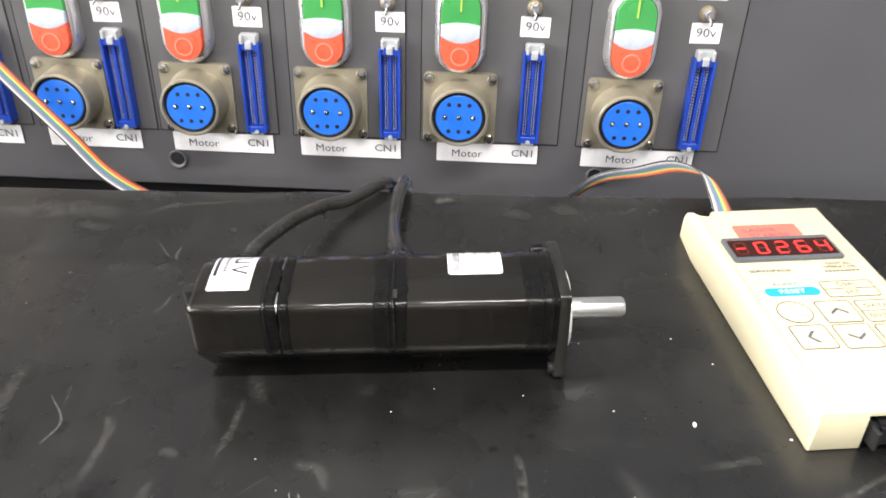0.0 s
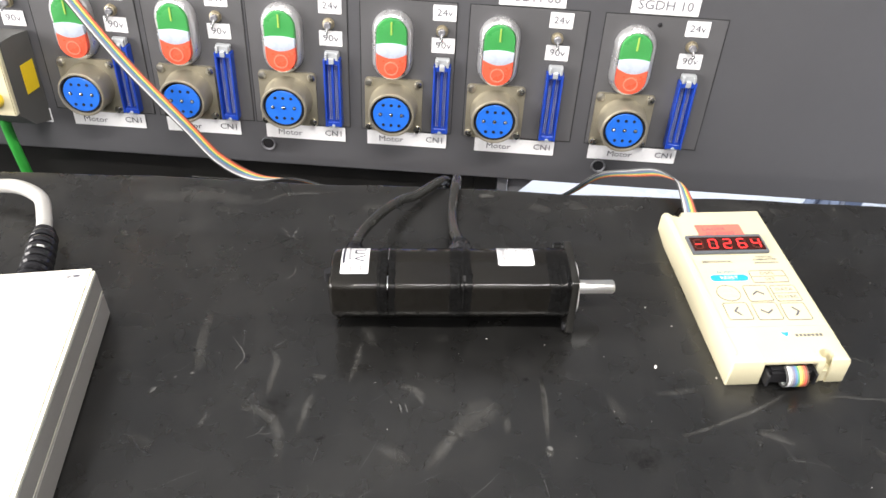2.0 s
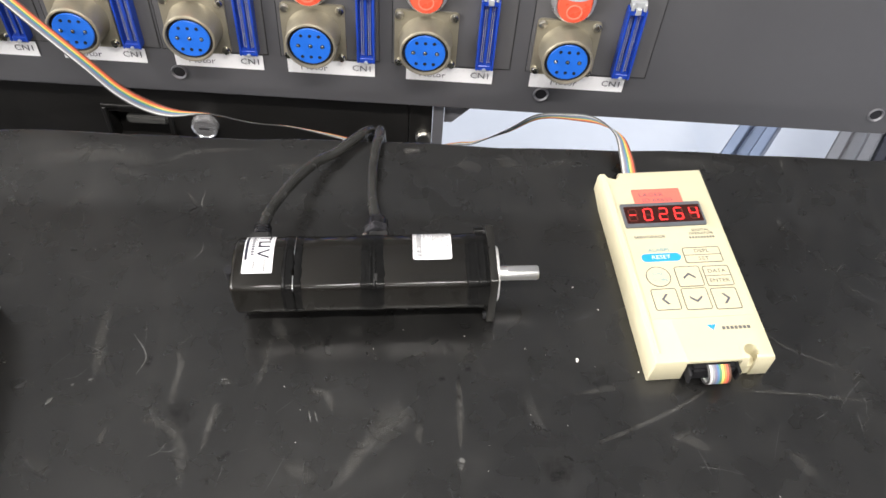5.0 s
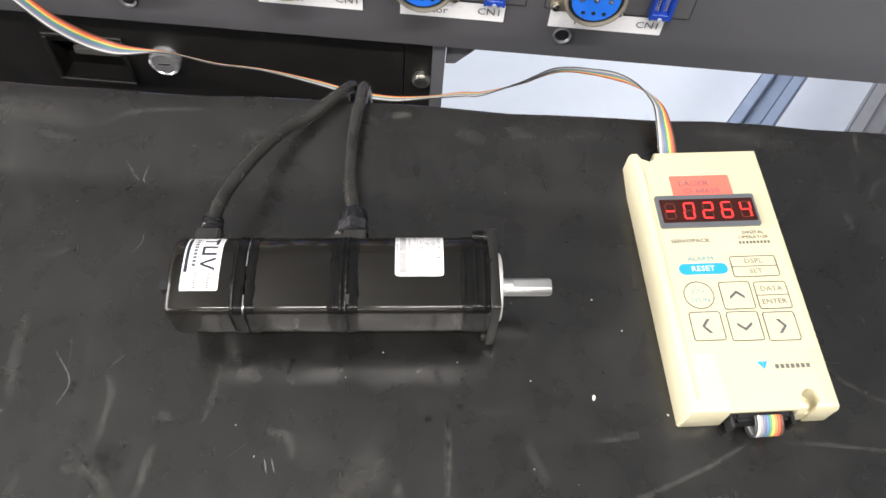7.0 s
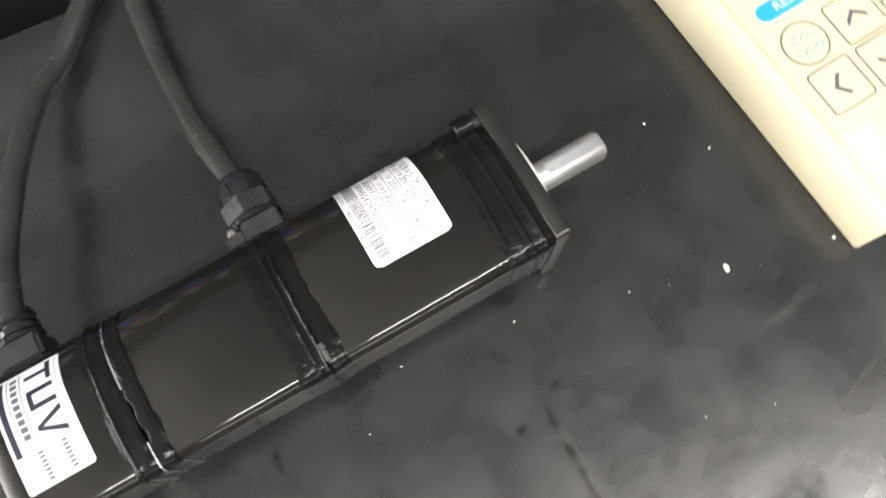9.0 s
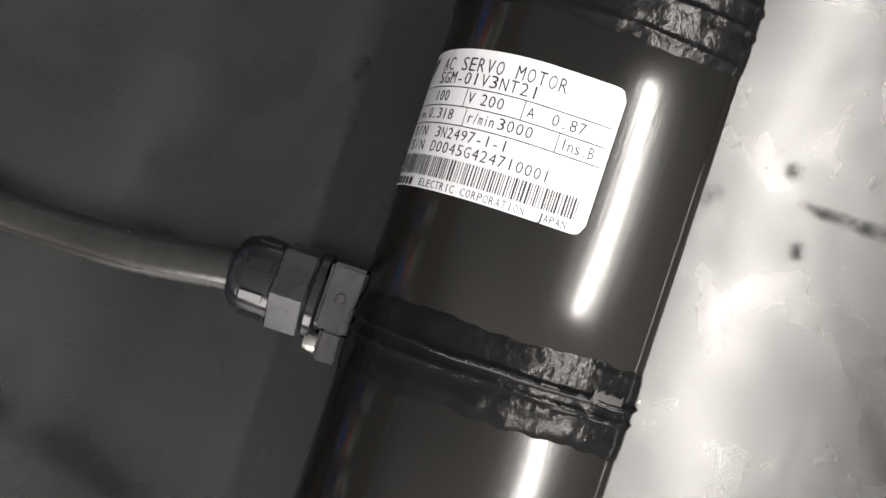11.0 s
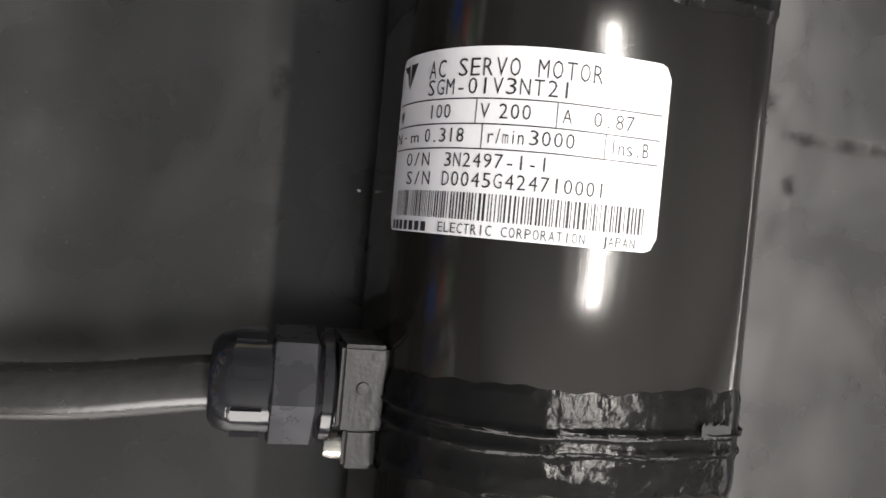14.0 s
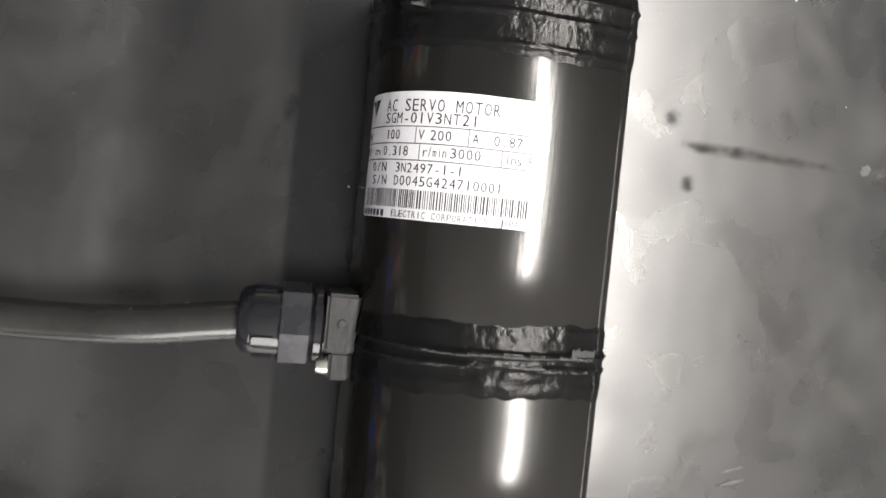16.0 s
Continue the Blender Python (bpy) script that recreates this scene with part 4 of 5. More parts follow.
SEAL = part("test_label", wrapped_plate(0.0082, 0.0365, -0.0123, 0.0031, 0.0006, 0.00008), PAPER, MOTOR, "white test mark label with dark blocks")
strip(35.8, 16.5, -11.6, -10.2, SEAL, NAVY, "dark_bar")
strip(35.5, 18.5, -9.4, -9.2, SEAL, NAVY, "dark_bar")
for k in range(9):
    strip(35.0 - k * 1.8, 33.7 - k * 1.8, -8.6, -7.0, SEAL, GREYINK, "small_print")
strip(35.5, 18.5, -6.4, -6.2, SEAL, NAVY, "dark_bar")
# three bold strokes of the mark, plain
strip(35.8, 30.4, -0.2, 1.0, SEAL, NAVY, "mark_stroke")
strip(33.7, 32.5, -5.2, -0.2, SEAL, NAVY, "mark_stroke")
strip(29.4, 28.2, -4.0, 1.0, SEAL, NAVY, "mark_stroke")
strip(29.4, 24.6, -5.2, -4.0, SEAL, NAVY, "mark_stroke")
strip(25.8, 24.6, -4.0, 1.0, SEAL, NAVY, "mark_stroke")
for pts in ([(23.6, 1.0), (22.3, 1.0), (19.9, -5.2), (20.9, -5.2)], [(17.2, 1.0), (18.5, 1.0), (20.9, -5.2), (19.9, -5.2)]):
    own = bmesh.new()
    own.faces.new([own.verts.new((a * MM, b * MM, 0)) for a, b in pts])
    bmesh.ops.subdivide_edges(own, edges=own.edges[:], cuts=4, use_grid_fill=True)
    part("mark_stroke", wrapped(own, 0.00017), NAVY, SEAL)
strip(35.6, 9.0, 2.0, 2.15, SEAL, GREYINK, "small_print")
for x in (-1.8, -7.2):
    for k in range(7):
        strip(16.0 - k * 1.0, 15.4 - k * 1.0, x, x + 1.3, SEAL, SOFTINK, "small_print")

# power gland: cast clamp, hexagon nut, cap, and its cable
GX, GZ = 0.0552, 0.0212
gl = part("power_gland", lathe([(0.0196, 0.0060), (0.0254, 0.0060), (0.0256, 0.0066), (0.0259, 0.0070), (0.0270, 0.0070), (0.0273, 0.0066), (0.0278, 0.0060)], 36, at=(GX, 0, GZ)), GLAND, MOTOR, "black cable gland")
own = box(GX - 0.0038, GX + 0.0062, 0.0197, 0.0253, GZ - 0.0065, GZ + 0.0072, 0.0005, 2)
box(GX - 0.0088, GX - 0.0039, 0.0203, 0.0242, GZ - 0.0060, GZ + 0.0056, 0.0005, 2, own)
lathe([(0.0070, 0.0009), (0.0074, 0.0007), (0.00742, 0.0001)], 14, "z", (GX + 0.0012, 0.0226, GZ), bm=own)
part("clamp", own, GLANDMETAL, gl, "dark cast metal clamp")
part("clamp_screw", lathe([(0.0240, 0.0017), (0.0252, 0.0017), (0.0262, 0.0014), (0.0264, 0.0003)], 16, at=(GX - 0.0066, 0, GZ + 0.0030)), SCREW, gl, "small zinc screw")
part("hex_nut", moved(lathe([(0.0275, 0.0066), (0.0279, 0.0073), (0.0327, 0.0073), (0.0331, 0.0066)], 6), pose(GX, 0, GZ, 0, -9, 0)), NUTM, gl, sharp=20)
part("gland_cap", lathe([(0.0329, 0.0062), (0.0371, 0.0062), (0.0391, 0.0056), (0.0399, 0.0046), (0.0399, 0.0036)], 32, at=(GX, 0, GZ)), GLAND, gl)
for k in range(8):
    part("grip_rib", moved(box(-0.0013, 0.0013, 0.0332, 0.0378, 0.0046, 0.0066, 0.0006, 2), pose(GX, 0, GZ, 0, 45 * k + 20, 0)), GLAND, gl)
part("power_cable", tube([(GX, 0.034, GZ), (GX - 0.0006, 0.042, GZ - 0.0002), (GX - 0.0028, 0.058, 0.0185), (GX - 0.0034, 0.080, 0.0150), (GX - 0.0015, 0.102, 0.0170), (GX + 0.0003, 0.112, 0.0160), (GX + 0.0010, 0.123, 0.0128), (GX + 0.001, 0.1315, 0.0040), (GX + 0.001, 0.1360, -0.012), (GX + 0.001, 0.138, -0.04), (GX + 0.001, 0.139, -0.12)], 0.0034, 18), CABLE, MOTOR, "round black power cable")
# encoder gland and cable
EX, EZ = -0.0085, 0.0225
g2 = part("encoder_gland", box(EX - 0.0055, EX + 0.0055, 0.0200, 0.0268, EZ - 0.0055, EZ + 0.0055, 0.0009), GLANDMETAL, MOTOR, "black cable exit block")
for k in range(4):
    part("boot_rib", lathe([(0.0268 + 0.0022 * k, 0.0050), (0.0271 + 0.0022 * k, 0.0054 - 0.0003 * k), (0.0284 + 0.0022 * k, 0.0054 - 0.0003 * k), (0.0287 + 0.0022 * k, 0.0048 - 0.0003 * k)], 20, at=(EX, 0, EZ)), GLAND, g2)
part("encoder_cable", tube([(EX, 0.026, EZ), (EX + 0.0005, 0.034, EZ + 0.0015), (-0.0042, 0.051, 0.0225), (0.0070, 0.074, 0.0205), (0.0178, 0.092, 0.0165), (0.0270, 0.1010, 0.0138), (0.0362, 0.1100, 0.0142), (0.0446, 0.1190, 0.0138), (0.0488, 0.1285, 0.0075), (0.0492, 0.1350, -0.010), (0.0495, 0.1385, -0.12)], 0.0033, 18), CABLE, MOTOR, "round black encoder cable")

# ---- the hand operator; its own axes from its near corner ----
OPER = thing("hand_operator", pose(0.1957, -0.0577, 0, 0, 0, 2.1), "cream plastic hand-held operator with red digital display and keys", "operator panel")
TOP = 17.5
outl = [(0.8, 0.0), (17.5, 0.0), (17.5, 9.0), (46.5, 9.0), (46.5, 0.0), (50.3, 0.0), *[(52.3 - 3.9 * math.sin(radians(a)), 5.0 - 3.9 * math.cos(radians(a))) for a in range(30, 331, 20)], (54.3, 0.0), (63.7, 0.0), (64.5, 0.8), (64.5, 135.0), (63.8, 135.6), (12.4, 135.6), (11.6, 131.0), (9.0, 129.2), (5.0, 131.0), (3.6, 135.6), (0.8, 135.6), (0.0, 135.0), (0.0, 0.8)]


def body_loop(z, inset, flare=0.0):
    return [((min(max(x, inset), 64.5 - inset) - (flare if x < 1 else 0)) * MM, min(max(y, inset), 135.6 - inset) * MM, z * MM) for x, y in outl]


own = rings([body_loop(0.4, 0.4, 0.8), body_loop(1.2, 0, 0.8), body_loop(14.6, 0, 0.1), body_loop(16.9, 0.9), body_loop(TOP, 2.2)])
body = part("body", own, CREAM, OPER, "cream moulded case", sharp=30)
part("connector_bay", box(0.0176, 0.0464, 0.0078, 0.0088, 0.001, 0.0155), HOLE, OPER, "dark open connector bay")
part("bay_roof", box(0.0172, 0.0468, 0.0003, 0.0095, 0.0150, 0.01748, 0.0004, 1), CREAM, OPER)
part("notch_floor", lathe([(0.0010, 0.0042), (0.0085, 0.0042), (0.0085, 0.0020), (0.0040, 0.0020)], 24, "z", (0.0523, 0.0050, 0)), CREAM, OPER, "counterbored mounting notch")
part("mounting_hole", lathe([(0.0035, 0.0020), (0.0042, 0.0020)], 20, "z", (0.0523, 0.0050, 0)), HOLE, OPER)
part("mounting_hole", lathe([(0.0096, 0.0018), (0.0100, 0.0018)], 20, "z", (0.0078, 0.1330, 0)), HOLE, OPER)
# ridges of the face
part("face_ridge", box(0.0030, 0.0045, 0.006, 0.126, 0.01745, 0.0181, 0.0003, 1), CREAM, OPER)
Z1 = TOP * MM + 0.00006
part("faceplate", sheet([(x * MM, y * MM) for x, y in ((5.2, 26.5), (61.6, 26.5), (61.6, 87.0), (5.2, 87.0))], TOP * MM - 0.0002, TOP * MM + 0.00025), CREAM, OPER, "smooth cream key foil")
Z1 += 0.0003


def flat(name, x0, x1, y0, y1, mat, holder=None, r=0.6, z=0.0, t=0.0001, label=""):
    pts = [(x + (x0 + x1) / 2, y + (y0 + y1) / 2) for x, y in rounded(x1 - x0, y1 - y0, r)]
    return part(name, sheet([(x * MM, y * MM) for x, y in pts], Z1 + z, Z1 + z + t), mat, holder or OPER, label)


def words_at(words, x, y, h, mat, holder=None, wide=1.0, z=0.00021):
    return part("print", moved(text(words, h * MM, 0.00003, wide), pose(x * MM, y * MM, Z1 + z)), mat, holder or OPER)


stk = flat("red_sticker", 16.2, 45.5, 107.8, 119.6, REDPAPER, label="pale red sticker with stamped stock number")
words_at("LAGER", 27.3, 114.8, 2.8, GREYINK, stk, 1.25)
words_at("ID 68650", 30.3, 110.4, 2.8, GREYINK, stk, 1.2)
dsp = flat("display", 6.3, 54.4, 89.6, 107.4, DISPRIM, r=1.0, t=0.0012, label="slate display rim with red figures")
flat("window", 7.9, 53.3, 92.0, 105.0, SMOKE, dsp, z=0.0012, t=0.0001, label="smoked red window")
SEGS = {"a": (0, 5.0, 4.6, 0.9), "d": (0, -5.0, 4.6, 0.9), "g": (0, 0, 4.6, 0.9), "f": (-2.7, 2.5, 0.9, 4.2), "b": (2.7, 2.5, 0.9, 4.2), "e": (-2.7, -2.5, 0.9, 4.2), "c": (2.7, -2.5, 0.9, 4.2)}
FIGURES = {"-": "g", "0": "abcdef", "2": "abged", "6": "afgedc", "4": "fgbc"}
for i, fig in enumerate("-0264"):
    cx, cy = 12.2 + 9.15 * i, 98.4
    for key, (x, y, w, h) in SEGS.items():
        k, lit = 0.86, key in FIGURES[fig]
        own = sheet([((cx + (x + 0.10 * y + dx) * k) * MM, (cy + (y + dy) * k) * MM) for dx, dy in ((-w / 2, -h / 2), (w / 2, -h / 2), (w / 2, h / 2), (-w / 2, h / 2))], Z1 + 0.00132, Z1 + 0.0014)
        part("segment", own, LITSEG if lit else DIMSEG, dsp, "lit red segment" if lit else "unlit segment")
words_at("SERVOPACK", 18.6, 82.3, 2.0, GREYINK, wide=1.15)
words_at("DIGITAL", 49.3, 86.0, 1.7, SOFTINK, wide=1.15)
words_at("OPERATOR", 48.8, 83.4, 1.7, SOFTINK, wide=1.15)
for k in range(9):
    flat("small_print", 41.4 + k * 1.7, 42.5 + k * 1.7, 80.0, 81.5, SOFTINK, r=0.2, t=0.00004)
words_at("ALARM", 21.0, 72.6, 2.3, FAINT, wide=1.15)
rk = flat("reset_key", 10.0, 32.6, 64.6, 70.2, CYAN, r=2.75, label="cyan reset key")
words_at("RESET", 21.2, 67.4, 2.6, PAPER, rk, 1.1)


def key(x0, x1, y0, y1, label, r=1.4):
    pts = [(x + (x0 + x1) / 2, y + (y0 + y1) / 2) for x, y in rounded(x1 - x0, y1 - y0, r)]
    k = part("key", sheet([(x * MM, y * MM) for x, y in pts], Z1 - 0.00005, Z1 + 0.00012), CREAM, OPER, label)
    part("key_border", outline([(x * MM, y * MM) for x, y in pts], 0.00042, Z1, Z1 + 0.0002), KEYINK, k)
    return k


k = key(34.4, 56.0, 62.4, 73.4, "cream display set key")
words_at("DSPL", 45.3, 70.6, 2.4, SOFTINK, k, 1.15)
words_at("SET", 45.2, 65.2, 2.4, SOFTINK, k, 1.15)
flat("divider", 34.6, 55.8, 67.75, 68.1, KEYINK, k, r=0.05, z=0.00013)
k = key(9.2, 23.0, 47.2, 61.0, "round cream jog key", 6.85)
words_at("JOG", 16.0, 56.3, 2.3, FAINT, k)
words_at("SVON", 16.2, 51.6, 2.3, FAINT, k)
k = key(42.0, 57.0, 46.0, 59.8, "cream data enter key")
words_at("DATA", 49.6, 56.0, 2.4, SOFTINK, k, 1.1)
words_at("ENTER", 49.4, 49.6, 2.4, SOFTINK, k, 1.1)
flat("divider", 42.2, 56.8, 52.75, 53.1, KEYINK, k, r=0.05, z=0.00013)


def arrow_key(x0, x1, y0, y1, turn, label):
    k = key(x0, x1, y0, y1, label)
    own = bmesh.new()
    pts = [(-3.4, -1.9), (0, 0.9), (3.4, -1.9), (3.4, -0.4), (0, 2.4), (-3.4, -0.4)]
    rings([[(x * MM, y * MM, 0) for x, y in pts], [(x * MM, y * MM, 0.00008) for x, y in pts]], bm=own)
    part("arrow", moved(own, pose((x0 + x1) / 2 * MM, (y0 + y1) / 2 * MM, Z1 + 0.00014, 0, 0, turn)), GREYINK, k)


arrow_key(26.0, 40.4, 46.4, 60.3, 0, "cream arrow up key")
arrow_key(9.2, 23.4, 31.9, 45.9, 90, "cream arrow left key")
arrow_key(25.8, 40.2, 31.2, 45.4, 180, "cream arrow down key")
arrow_key(42.0, 56.4, 30.6, 44.6, -90, "cream arrow right key")
own = sheet([(x * MM, y * MM) for x, y in ((33.6, 21.6), (35.9, 21.6), (36.1, 18.6))], Z1 - 0.0003, Z1 - 0.0001)
sheet([(x * MM, y * MM) for x, y in ((36.3, 21.6), (38.3, 21.6), (36.2, 18.0))], Z1 - 0.0003, Z1 - 0.0001, own)
part("maker_mark", own, CYAN, OPER, "cyan maker's mark")
for kx in range(7):
    flat("maker_line", 41.2 + kx * 2.25, 42.8 + kx * 2.25, 18.2, 20.2, SOFTINK, r=0.2, z=-0.00028, t=0.00004)
# the plug and the ribbon loop that leave its near end
pl = part("ribbon_plug", box(0.0205, 0.0445, -0.0020, 0.0078, 0.0030, 0.0125, 0.0012), HOLE, OPER, "black ribbon plug")
part("plug_ear", box(0.0188, 0.0206, -0.0045, 0.0070, 0.0035, 0.0120, 0.0006, 1), HOLE, pl)
part("plug_ear", box(0.0444, 0.0462, -0.0045, 0.0070, 0.0035, 0.0120, 0.0006, 1), HOLE, pl)
for k in range(10):
    x = (38.9 - 1.22 * k) * MM
    loops = []
    for a in range(0, 201, 12):
        c = (-0.0010 - 0.0066 * math.sin(radians(a) * 0.9), 0.0092 + 0.0058 * math.cos(radians(a) * 0.9))
        q = Vector((x, c[0], c[1]))
        d = Vector((0, -math.cos(radians(a) * 0.9), -math.sin(radians(a) * 0.9)))
        nn = Vector((0, d.z, -d.y))
        loops.append([q + 0.00064 * (math.cos(2 * math.pi * j / 8) * Vector((1, 0, 0)) + 0.8 * math.sin(2 * math.pi * j / 8) * nn) for j in range(8)])
    part("ribbon_wire", rings(loops), WIREM[k], pl, WIREM[k].name.split("_")[0] + " wire")

# ---- the cream instrument box and its cable ----
BOXP = thing("instrument_box", pose(-0.150, -0.0005, 0, 0, 0, 6.3), "cream instrument case with grey side band, rubbed", "instrument box")
part("lower_shell", box(-0.165, 0.0, -0.205, 0.0, 0.0003, 0.0176, 0.0012), BOXSIDE, BOXP)
part("gasket", box(-0.1645, -0.0004, -0.2046, -0.0004, 0.0177, 0.0181), CREAM2, BOXP, "pale joint line")
part("upper_band", box(-0.165, 0.0, -0.205, 0.0, 0.0188, 0.0322, 0.0008), BOXSIDE, BOXP)
part("lid", box(-0.1652, 0.0002, -0.2052, 0.0002, 0.0323, 0.0350, 0.0022, 3), CREAM2, BOXP, "cream white lid")
for x, y, r in ((-0.0085, -0.006, 0.0022), (-0.046, -0.031, 0.0016), (-0.0125, -0.0065, 0.0014)):
    own = sheet([(x + r * (1 + 0.5 * math.sin(5 * a)) * math.cos(a), y + 0.6 * r * math.sin(a)) for a in [2 * math.pi * i / 14 for i in range(14)]], 0.03502, 0.03506)
    part("scuff", own, GREYINK, BOXP)
part("scuff", moved(box(-0.003, 0.003, -0.0003, 0.0003, 0, 0.00005), pose(-0.052, -0.062, 0.03502, 0, 0, -50)), SOFTINK, BOXP)
boot = part("cable_boot", tube([(-0.043, -0.002, 0.0165), (-0.0435, 0.012, 0.0165), (-0.0455, 0.032, 0.0172), (-0.0480, 0.060, 0.018)], 0.0068, 20), GLAND, BOXP, "black ribbed strain relief boot")
for k in range(8):
    t = k / 8
    part("boot_rib", lathe([(0.004 + 0.0066 * k, 0.0080), (0.005 + 0.0066 * k, 0.0098 - 0.0002 * k), (0.0078 + 0.0066 * k, 0.0098 - 0.0002 * k), (0.0088 + 0.0066 * k, 0.0080)], 24, at=(-0.0432 - 0.0045 * t * t, 0, 0.0166 + 0.0012 * t)), GLAND, boot)
part("mains_cable", tube([(-0.0480, 0.058, 0.018), (-0.0515, 0.074, 0.0195), (-0.0600, 0.096, 0.021), (-0.0820, 0.113, 0.020), (-0.1100, 0.118, 0.015), (-0.150, 0.112, 0.006), (-0.22, 0.10, 0.005), (-0.42, 0.09, 0.005)], 0.0048, 18), WHITECABLE, BOXP, "pale grey round cable")

# made-up blue piece that paints a small blue glint by the bench end
clip = thing("cable_clip", pose(0.3920, 0.0830, 0.0090, 0, 0, -14), "small made-up bright blue piece standing in for a blue glint", "clip")
GLINTM = material("bright_blue_plastic", (0.02, 0.30, 0.70), 0.25, vary=0.08)
part("base", box(-0.0050, 0.0050, -0.0018, 0.0018, 0.0002, 0.0016, 0.0005), GLINTM, clip)
part("loop", tube([(-0.0035, 0, 0.0012), (-0.0028, 0, 0.0040), (0.0, 0, 0.0052), (0.0028, 0, 0.0040), (0.0035, 0, 0.0012)], 0.0008, 10), GLINTM, clip)

# ---- crumbs and marks on the mat ----
rng = random.Random(11)
crumbs = bmesh.new()
SPOTS = [(0.161, -0.044, 0.0010), (0.178, -0.012, 0.0004), (0.166, 0.004, 0.0004), (0.102, -0.027, 0.0003), (0.069, -0.022, 0.0003), (0.134, -0.036, 0.0003), (0.1925, -0.052, 0.0005)]
SPOTS += [(rng.uniform(-0.3, 0.38), rng.uniform(-0.2, 0.06), rng.uniform(0.00012, 0.00032)) for _ in range(60)]
for x, y, r in SPOTS:
    own = bmesh.new()
    bmesh.ops.create_icosphere(own, subdivisions=1, radius=r)
    for v in own.verts:
        v.co *= 0.7 + 0.6 * rng.random()
    own.transform(pose(x, y, r * 0.35, 0, 0, rng.uniform(0, 180)) @ Matrix.Diagonal((1.3, 0.8, 0.5, 1)))
    merge(crumbs, own)
solid("crumbs", crumbs, CRUMB, "pale crumbs and paper flecks scattered on the mat", "crumbs", kind="stuff")


def mark(points, width, mat, bm, z=0.00006):
    """A thin rubbed streak along the points, tapered and ragged."""
    path = smooth_path([(x, y, z) for x, y in points], 10)
    prev = None
    for i, p in enumerate(path):
        d = (path[min(i + 1, len(path) - 1)] - path[max(i - 1, 0)]).normalized()
        w = width * (0.35 + 0.65 * math.sin(math.pi * min(1, (i + 0.5) / len(path)))) * (0.7 + 0.6 * rng.random())
        cur = [bm.verts.new(p + Vector((-d.y, d.x, 0)) * w * k) for k in (0.5, -0.5)]
        if prev:
            bm.faces.new((prev[0], prev[1], cur[1], cur[0]))
        prev = cur
    return bm


scuffs = bmesh.new()
for pts, w in (([(-0.1105, -0.061), (-0.108, -0.057)], 0.0016), ([(-0.1005, -0.0505), (-0.0992, -0.0495)], 0.0012), ([(-0.0925, -0.0475), (-0.0905, -0.047)], 0.0012),
               ([(0.021, -0.069), (0.0225, -0.075)], 0.0006), ([(0.0240, -0.069), (0.0255, -0.0745)], 0.0006), ([(0.0955, -0.0965), (0.0975, -0.0985)], 0.0022), ([(-0.075, -0.02), (-0.066, -0.034), (-0.069, -0.045)], 0.0005)):
    mark(pts, w, CHALK, scuffs)
for _ in range(22):
    x, y, a, l = rng.uniform(-0.28, 0.38), rng.uniform(-0.2, 0.06), rng.uniform(0, math.pi), rng.uniform(0.004, 0.016)
    if (-0.02 < x < 0.15 and -0.03 < y < 0.03) or (0.0 < x < 0.15 and -0.1 < y < 0.08):
        continue
    mark([(x, y), (x + l * 0.5 * math.cos(a), y + l * 0.5 * math.sin(a)), (x + l * math.cos(a + 0.3), y + l * math.sin(a + 0.3))], rng.uniform(0.00012, 0.0004), CHALK, scuffs)
hairs = bmesh.new()
for _ in range(90):
    x, y, a, l = rng.uniform(-0.26, 0.38), rng.uniform(-0.22, 0.055), rng.gauss(0.7, 0.7), rng.uniform(0.004, 0.024)
    if (-0.02 < x < 0.15 and -0.035 < y < 0.03) or (0.02 < x < 0.2 and -0.09 < y < 0.08):
        continue
    bend = rng.uniform(-0.08, 0.08)
    mark([(x, y), (x + l * 0.5 * math.cos(a), y + l * 0.5 * math.sin(a)), (x + l * math.cos(a + bend), y + l * math.sin(a + bend))], rng.uniform(0.00014, 0.00034), HAIR, hairs, 0.00008)
solid("hairline_scratches", hairs, HAIR, "pale hairline scratches in the mat", "scratches", kind="stuff")
def rise(x, y):
    """Height of the mat at a place, up its back edge too."""
    yy, k = y - SLOPE * (x - 0.1), 0.0095 / 0.051
    if yy < 0.0545:
        return 0.0
    if yy < 0.0665:
        return k * 0.006 * ((yy - 0.0545) / 0.012) ** 2
    return min(0.0095, 0.0095 - k * 0.045 * (1 - (yy - 0.0665) / 0.045))


def film_mark(points, width, thick, dusty=True, lift=0.00012):
    """A soft streak, thickest along its middle, thinning out to its edges and ends."""
    bm = bmesh.new()
    lay = bm.verts.layers.float.new("thickness")
    path = smooth_path([(x, y, 0) for x, y in points], 12)
    prev = None
    for i, p in enumerate(path):
        d = (path[min(i + 1, len(path) - 1)] - path[max(i - 1, 0)]).normalized()
        end = math.sin(math.pi * i / (len(path) - 1)) ** 0.6
        w = width * (0.55 + 0.45 * end) * (0.8 + 0.4 * rng.random())
        cur = []
        for k, a in ((-1, 0), (-0.6, 0.45), (0, 1), (0.6, 0.45), (1, 0)):
            q = p + Vector((-d.y, d.x, 0)) * w * k * 0.7
            v = bm.verts.new((q.x, q.y, rise(q.x, q.y) + lift))
            v[lay] = a * end * thick
            cur.append(v)
        if prev:
            for k in range(4):
                bm.faces.new((prev[k], prev[k + 1], cur[k + 1], cur[k]))
        prev = cur
    part("dust_streak" if dusty else "grime_patch", bm, DUSTFILM if dusty else GRIMEFILM, MAT, "pale wiped dust streak" if dusty else "dark grime patch")


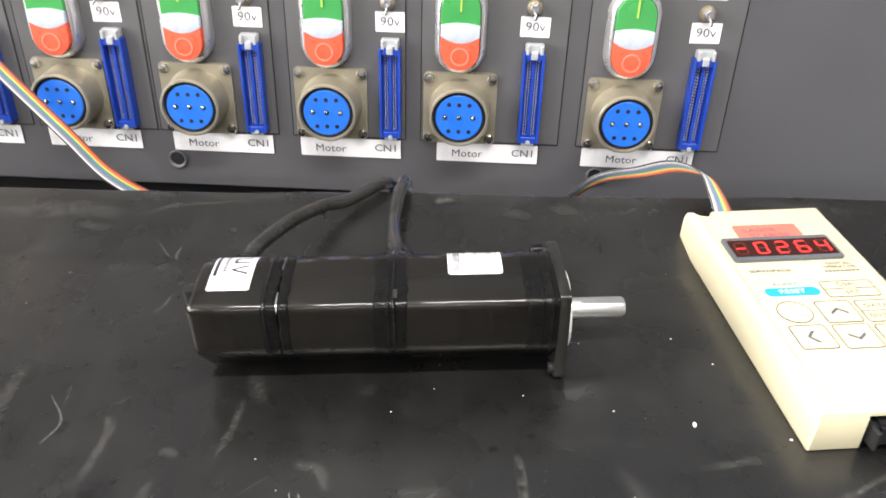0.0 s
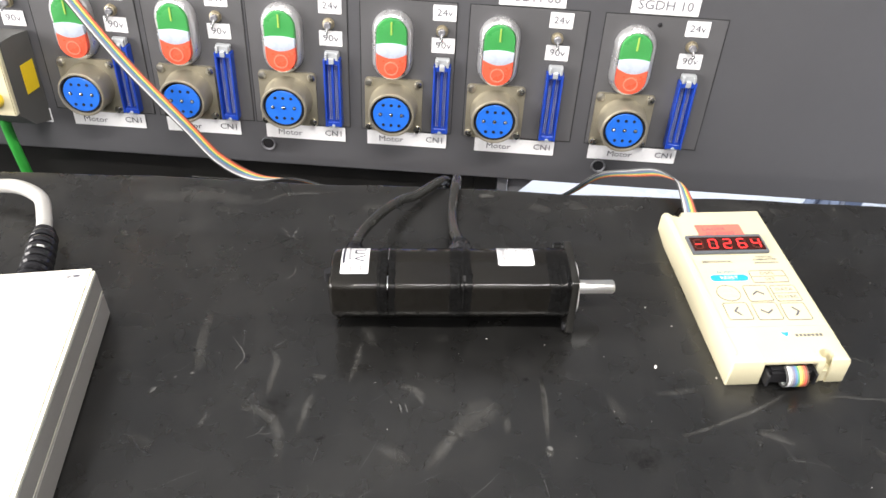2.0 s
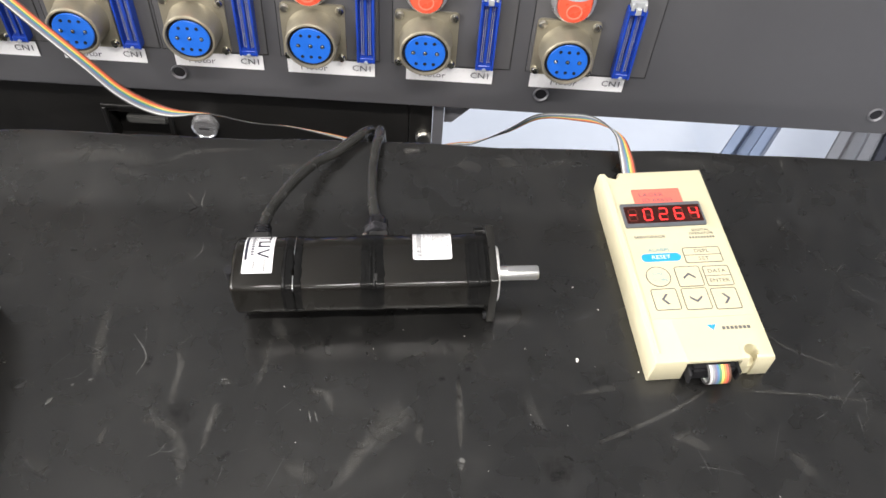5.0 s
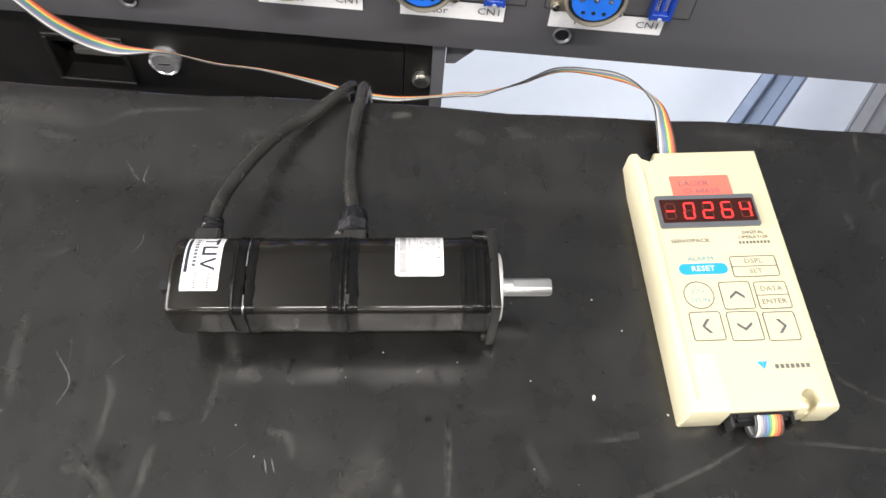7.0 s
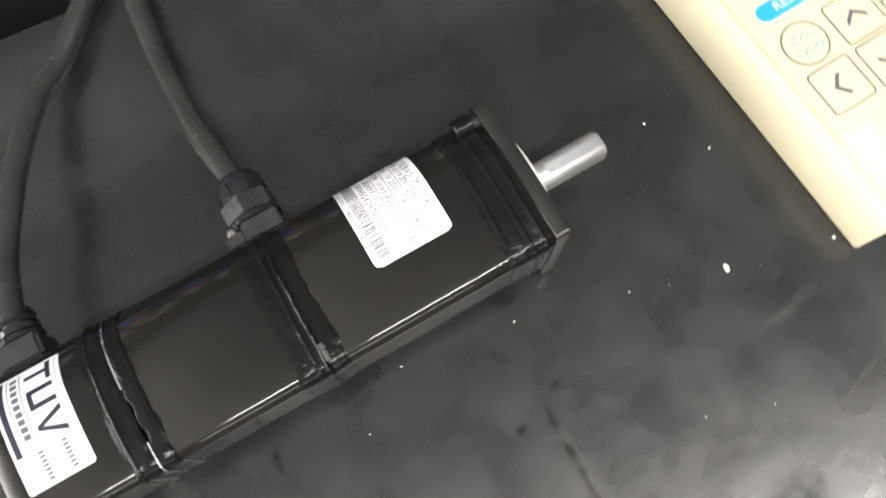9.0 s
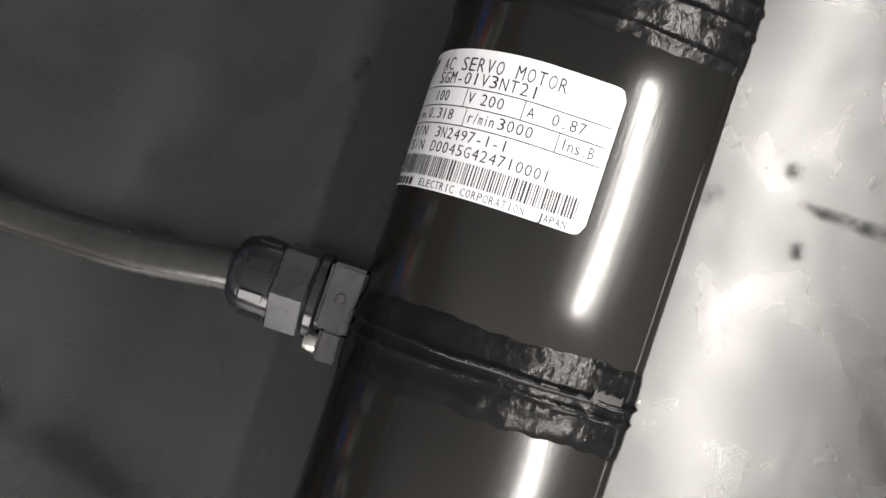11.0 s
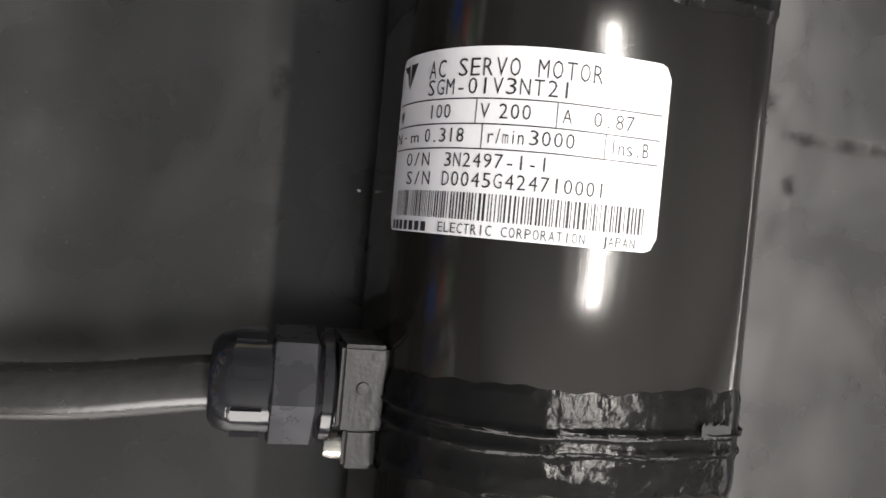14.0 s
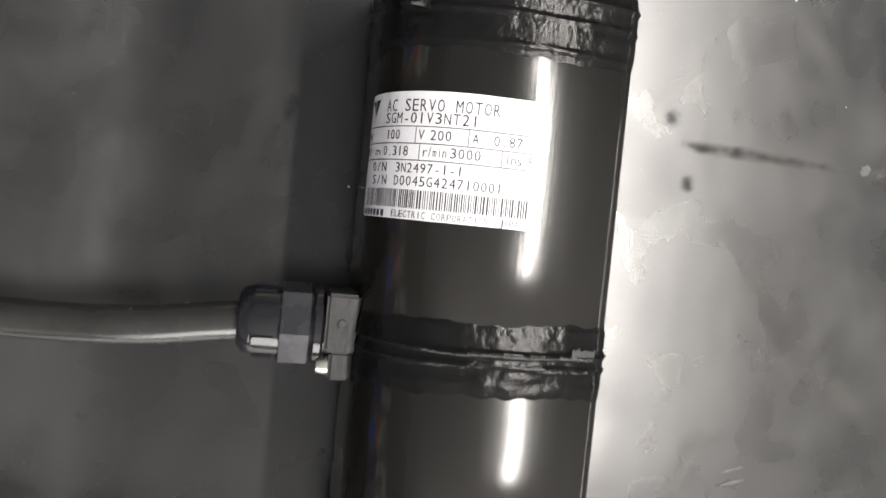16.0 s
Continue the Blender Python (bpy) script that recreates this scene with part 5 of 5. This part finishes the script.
for pts, w, thick in (
    ([(-0.091, -0.043), (-0.092, -0.023), (-0.092, -0.001)], 0.005, 0.8),
    ([(-0.049, -0.064), (-0.048, -0.051), (-0.047, -0.038), (-0.052, -0.031)], 0.0035, 1),
    ([(-0.03, -0.089), (-0.027, -0.072), (-0.025, -0.062)], 0.004, 0.8),
    ([(-0.007, -0.056), (-0.003, -0.039), (-0.002, -0.025)], 0.003, 0.7),
    ([(0.035, -0.111), (0.048, -0.091), (0.064, -0.074)], 0.006, 0.9),
    ([(0.051, -0.089), (0.062, -0.077), (0.072, -0.068)], 0.014, 0.7),
    ([(0.161, -0.092), (0.183, -0.084), (0.209, -0.073), (0.227, -0.063)], 0.0022, 0.9),
    ([(0.155, -0.064), (0.182, -0.06)], 0.003, 0.6),
    ([(0.238, -0.064), (0.27, -0.067), (0.31, -0.073)], 0.002, 0.8),
    ([(0.203, -0.088), (0.22, -0.096)], 0.005, 0.8),
    ([(-0.063, -0.07), (-0.047, -0.075), (-0.039, -0.088), (-0.037, -0.108)], 0.005, 0.7),
    ([(-0.08, -0.084), (-0.077, -0.074)], 0.003, 0.8),
    ([(-0.026, -0.049), (-0.019, -0.052)], 0.004, 0.7),
    ([(0.02, -0.057), (0.03, -0.06), (0.033, -0.07)], 0.004, 0.8),
    ([(0.076, -0.077), (0.076, -0.089)], 0.004, 0.7),
    ([(0.097, -0.052), (0.097, -0.069), (0.096, -0.093)], 0.003, 1.3),
    ([(0.094, -0.097), (0.097, -0.103)], 0.003, 1.0),
    ([(0.259, -0.099), (0.268, -0.113)], 0.006, 0.6),
    ([(0.264, -0.026), (0.279, -0.041), (0.315, -0.06)], 0.0025, 0.5),
    ([(0.131, -0.064), (0.138, -0.083)], 0.006, 0.4),
    ([(0.01, -0.096), (0.027, -0.105)], 0.006, 0.5),
    ([(-0.114, -0.086), (-0.098, -0.098)], 0.006, 0.4),
):
    film_mark(pts, w, thick)
for pts, w, thick in (
    ([(-0.08, 0.102), (-0.063, 0.111), (-0.021, 0.113)], 0.003, 0.8),
    ([(-0.162, 0.11), (-0.12, 0.112), (-0.08, 0.104)], 0.012, 0.7),
    ([(0.071, 0.108), (0.082, 0.109)], 0.0045, 1.8),
    ([(-0.064, 0.084), (-0.055, 0.071)], 0.0012, 1.2),
    ([(-0.051, 0.082), (-0.053, 0.073), (-0.049, 0.068)], 0.0012, 1.5),
    ([(0.237, 0.079), (0.24, 0.071)], 0.002, 0.7),
    ([(0.314, 0.099), (0.314, 0.087)], 0.002, 0.9),
    ([(0.3, 0.053), (0.303, 0.042)], 0.003, 0.6),
    ([(0.102, 0.1), (0.12, 0.093)], 0.006, 0.6),
    ([(0.131, 0.102), (0.145, 0.093)], 0.006, 0.6),
    ([(-0.033, 0.091), (-0.026, 0.092)], 0.003, 0.8),
    ([(-0.169, 0.081), (-0.164, 0.074)], 0.003, 0.8),
    ([(-0.012, 0.097), (0.016, 0.1)], 0.008, 0.5),
    ([(0.229, 0.099), (0.283, 0.089)], 0.007, 0.5),
    ([(-0.111, 0.1), (-0.09, 0.095)], 0.004, 0.7),
):
    film_mark(pts, w, 0.7 * thick, True, 0.0003)
for pts, w in (
    ([(-0.051, -0.067), (-0.036, -0.072)], 0.014),
    ([(-0.066, -0.037), (-0.062, -0.038)], 0.006),
    ([(0.135, -0.099), (0.142, -0.103), (0.151, -0.102)], 0.01),
    ([(0.136, -0.107), (0.148, -0.109)], 0.006),
    ([(0.028, -0.032), (0.029, -0.023)], 0.002),
    ([(0.092, -0.03), (0.095, -0.037)], 0.003),
    ([(-0.021, -0.093), (-0.015, -0.089)], 0.003),
):
    film_mark(pts, w, 0.9, False, 0.00010)
for pts, w in (([(0.0975, -0.0500), (0.0970, -0.0575), (0.0960, -0.0900)], 0.0022), ([(0.0980, 0.0340), (0.0920, 0.0350)], 0.0025), ([(0.1045, -0.0465), (0.1010, -0.0490)], 0.0030), ([(0.0905, -0.0520), (0.0870, -0.0540)], 0.0030)):
    film_mark(pts, w, 1.1, False, 0.00014)
for _ in range(70):
    x, y, a, l = rng.uniform(-0.25, 0.38), rng.uniform(-0.2, 0.1), rng.gauss(1.0, 0.8), rng.uniform(0.006, 0.03)
    if -0.02 < x < 0.12 and -0.02 < y < 0.02:
        continue
    bend = rng.uniform(-0.5, 0.5)
    film_mark([(x, y), (x + l * 0.5 * math.cos(a), y + l * 0.5 * math.sin(a)), (x + l * math.cos(a + bend), y + l * math.sin(a + bend))], rng.uniform(0.0012, 0.006), rng.uniform(0.15, 0.42), rng.random() < 0.7, rng.uniform(0.00016, 0.00026))
solid("scuff_marks", scuffs, CHALK, "chalky scuff marks rubbed into the mat", "scuff marks", kind="stuff")
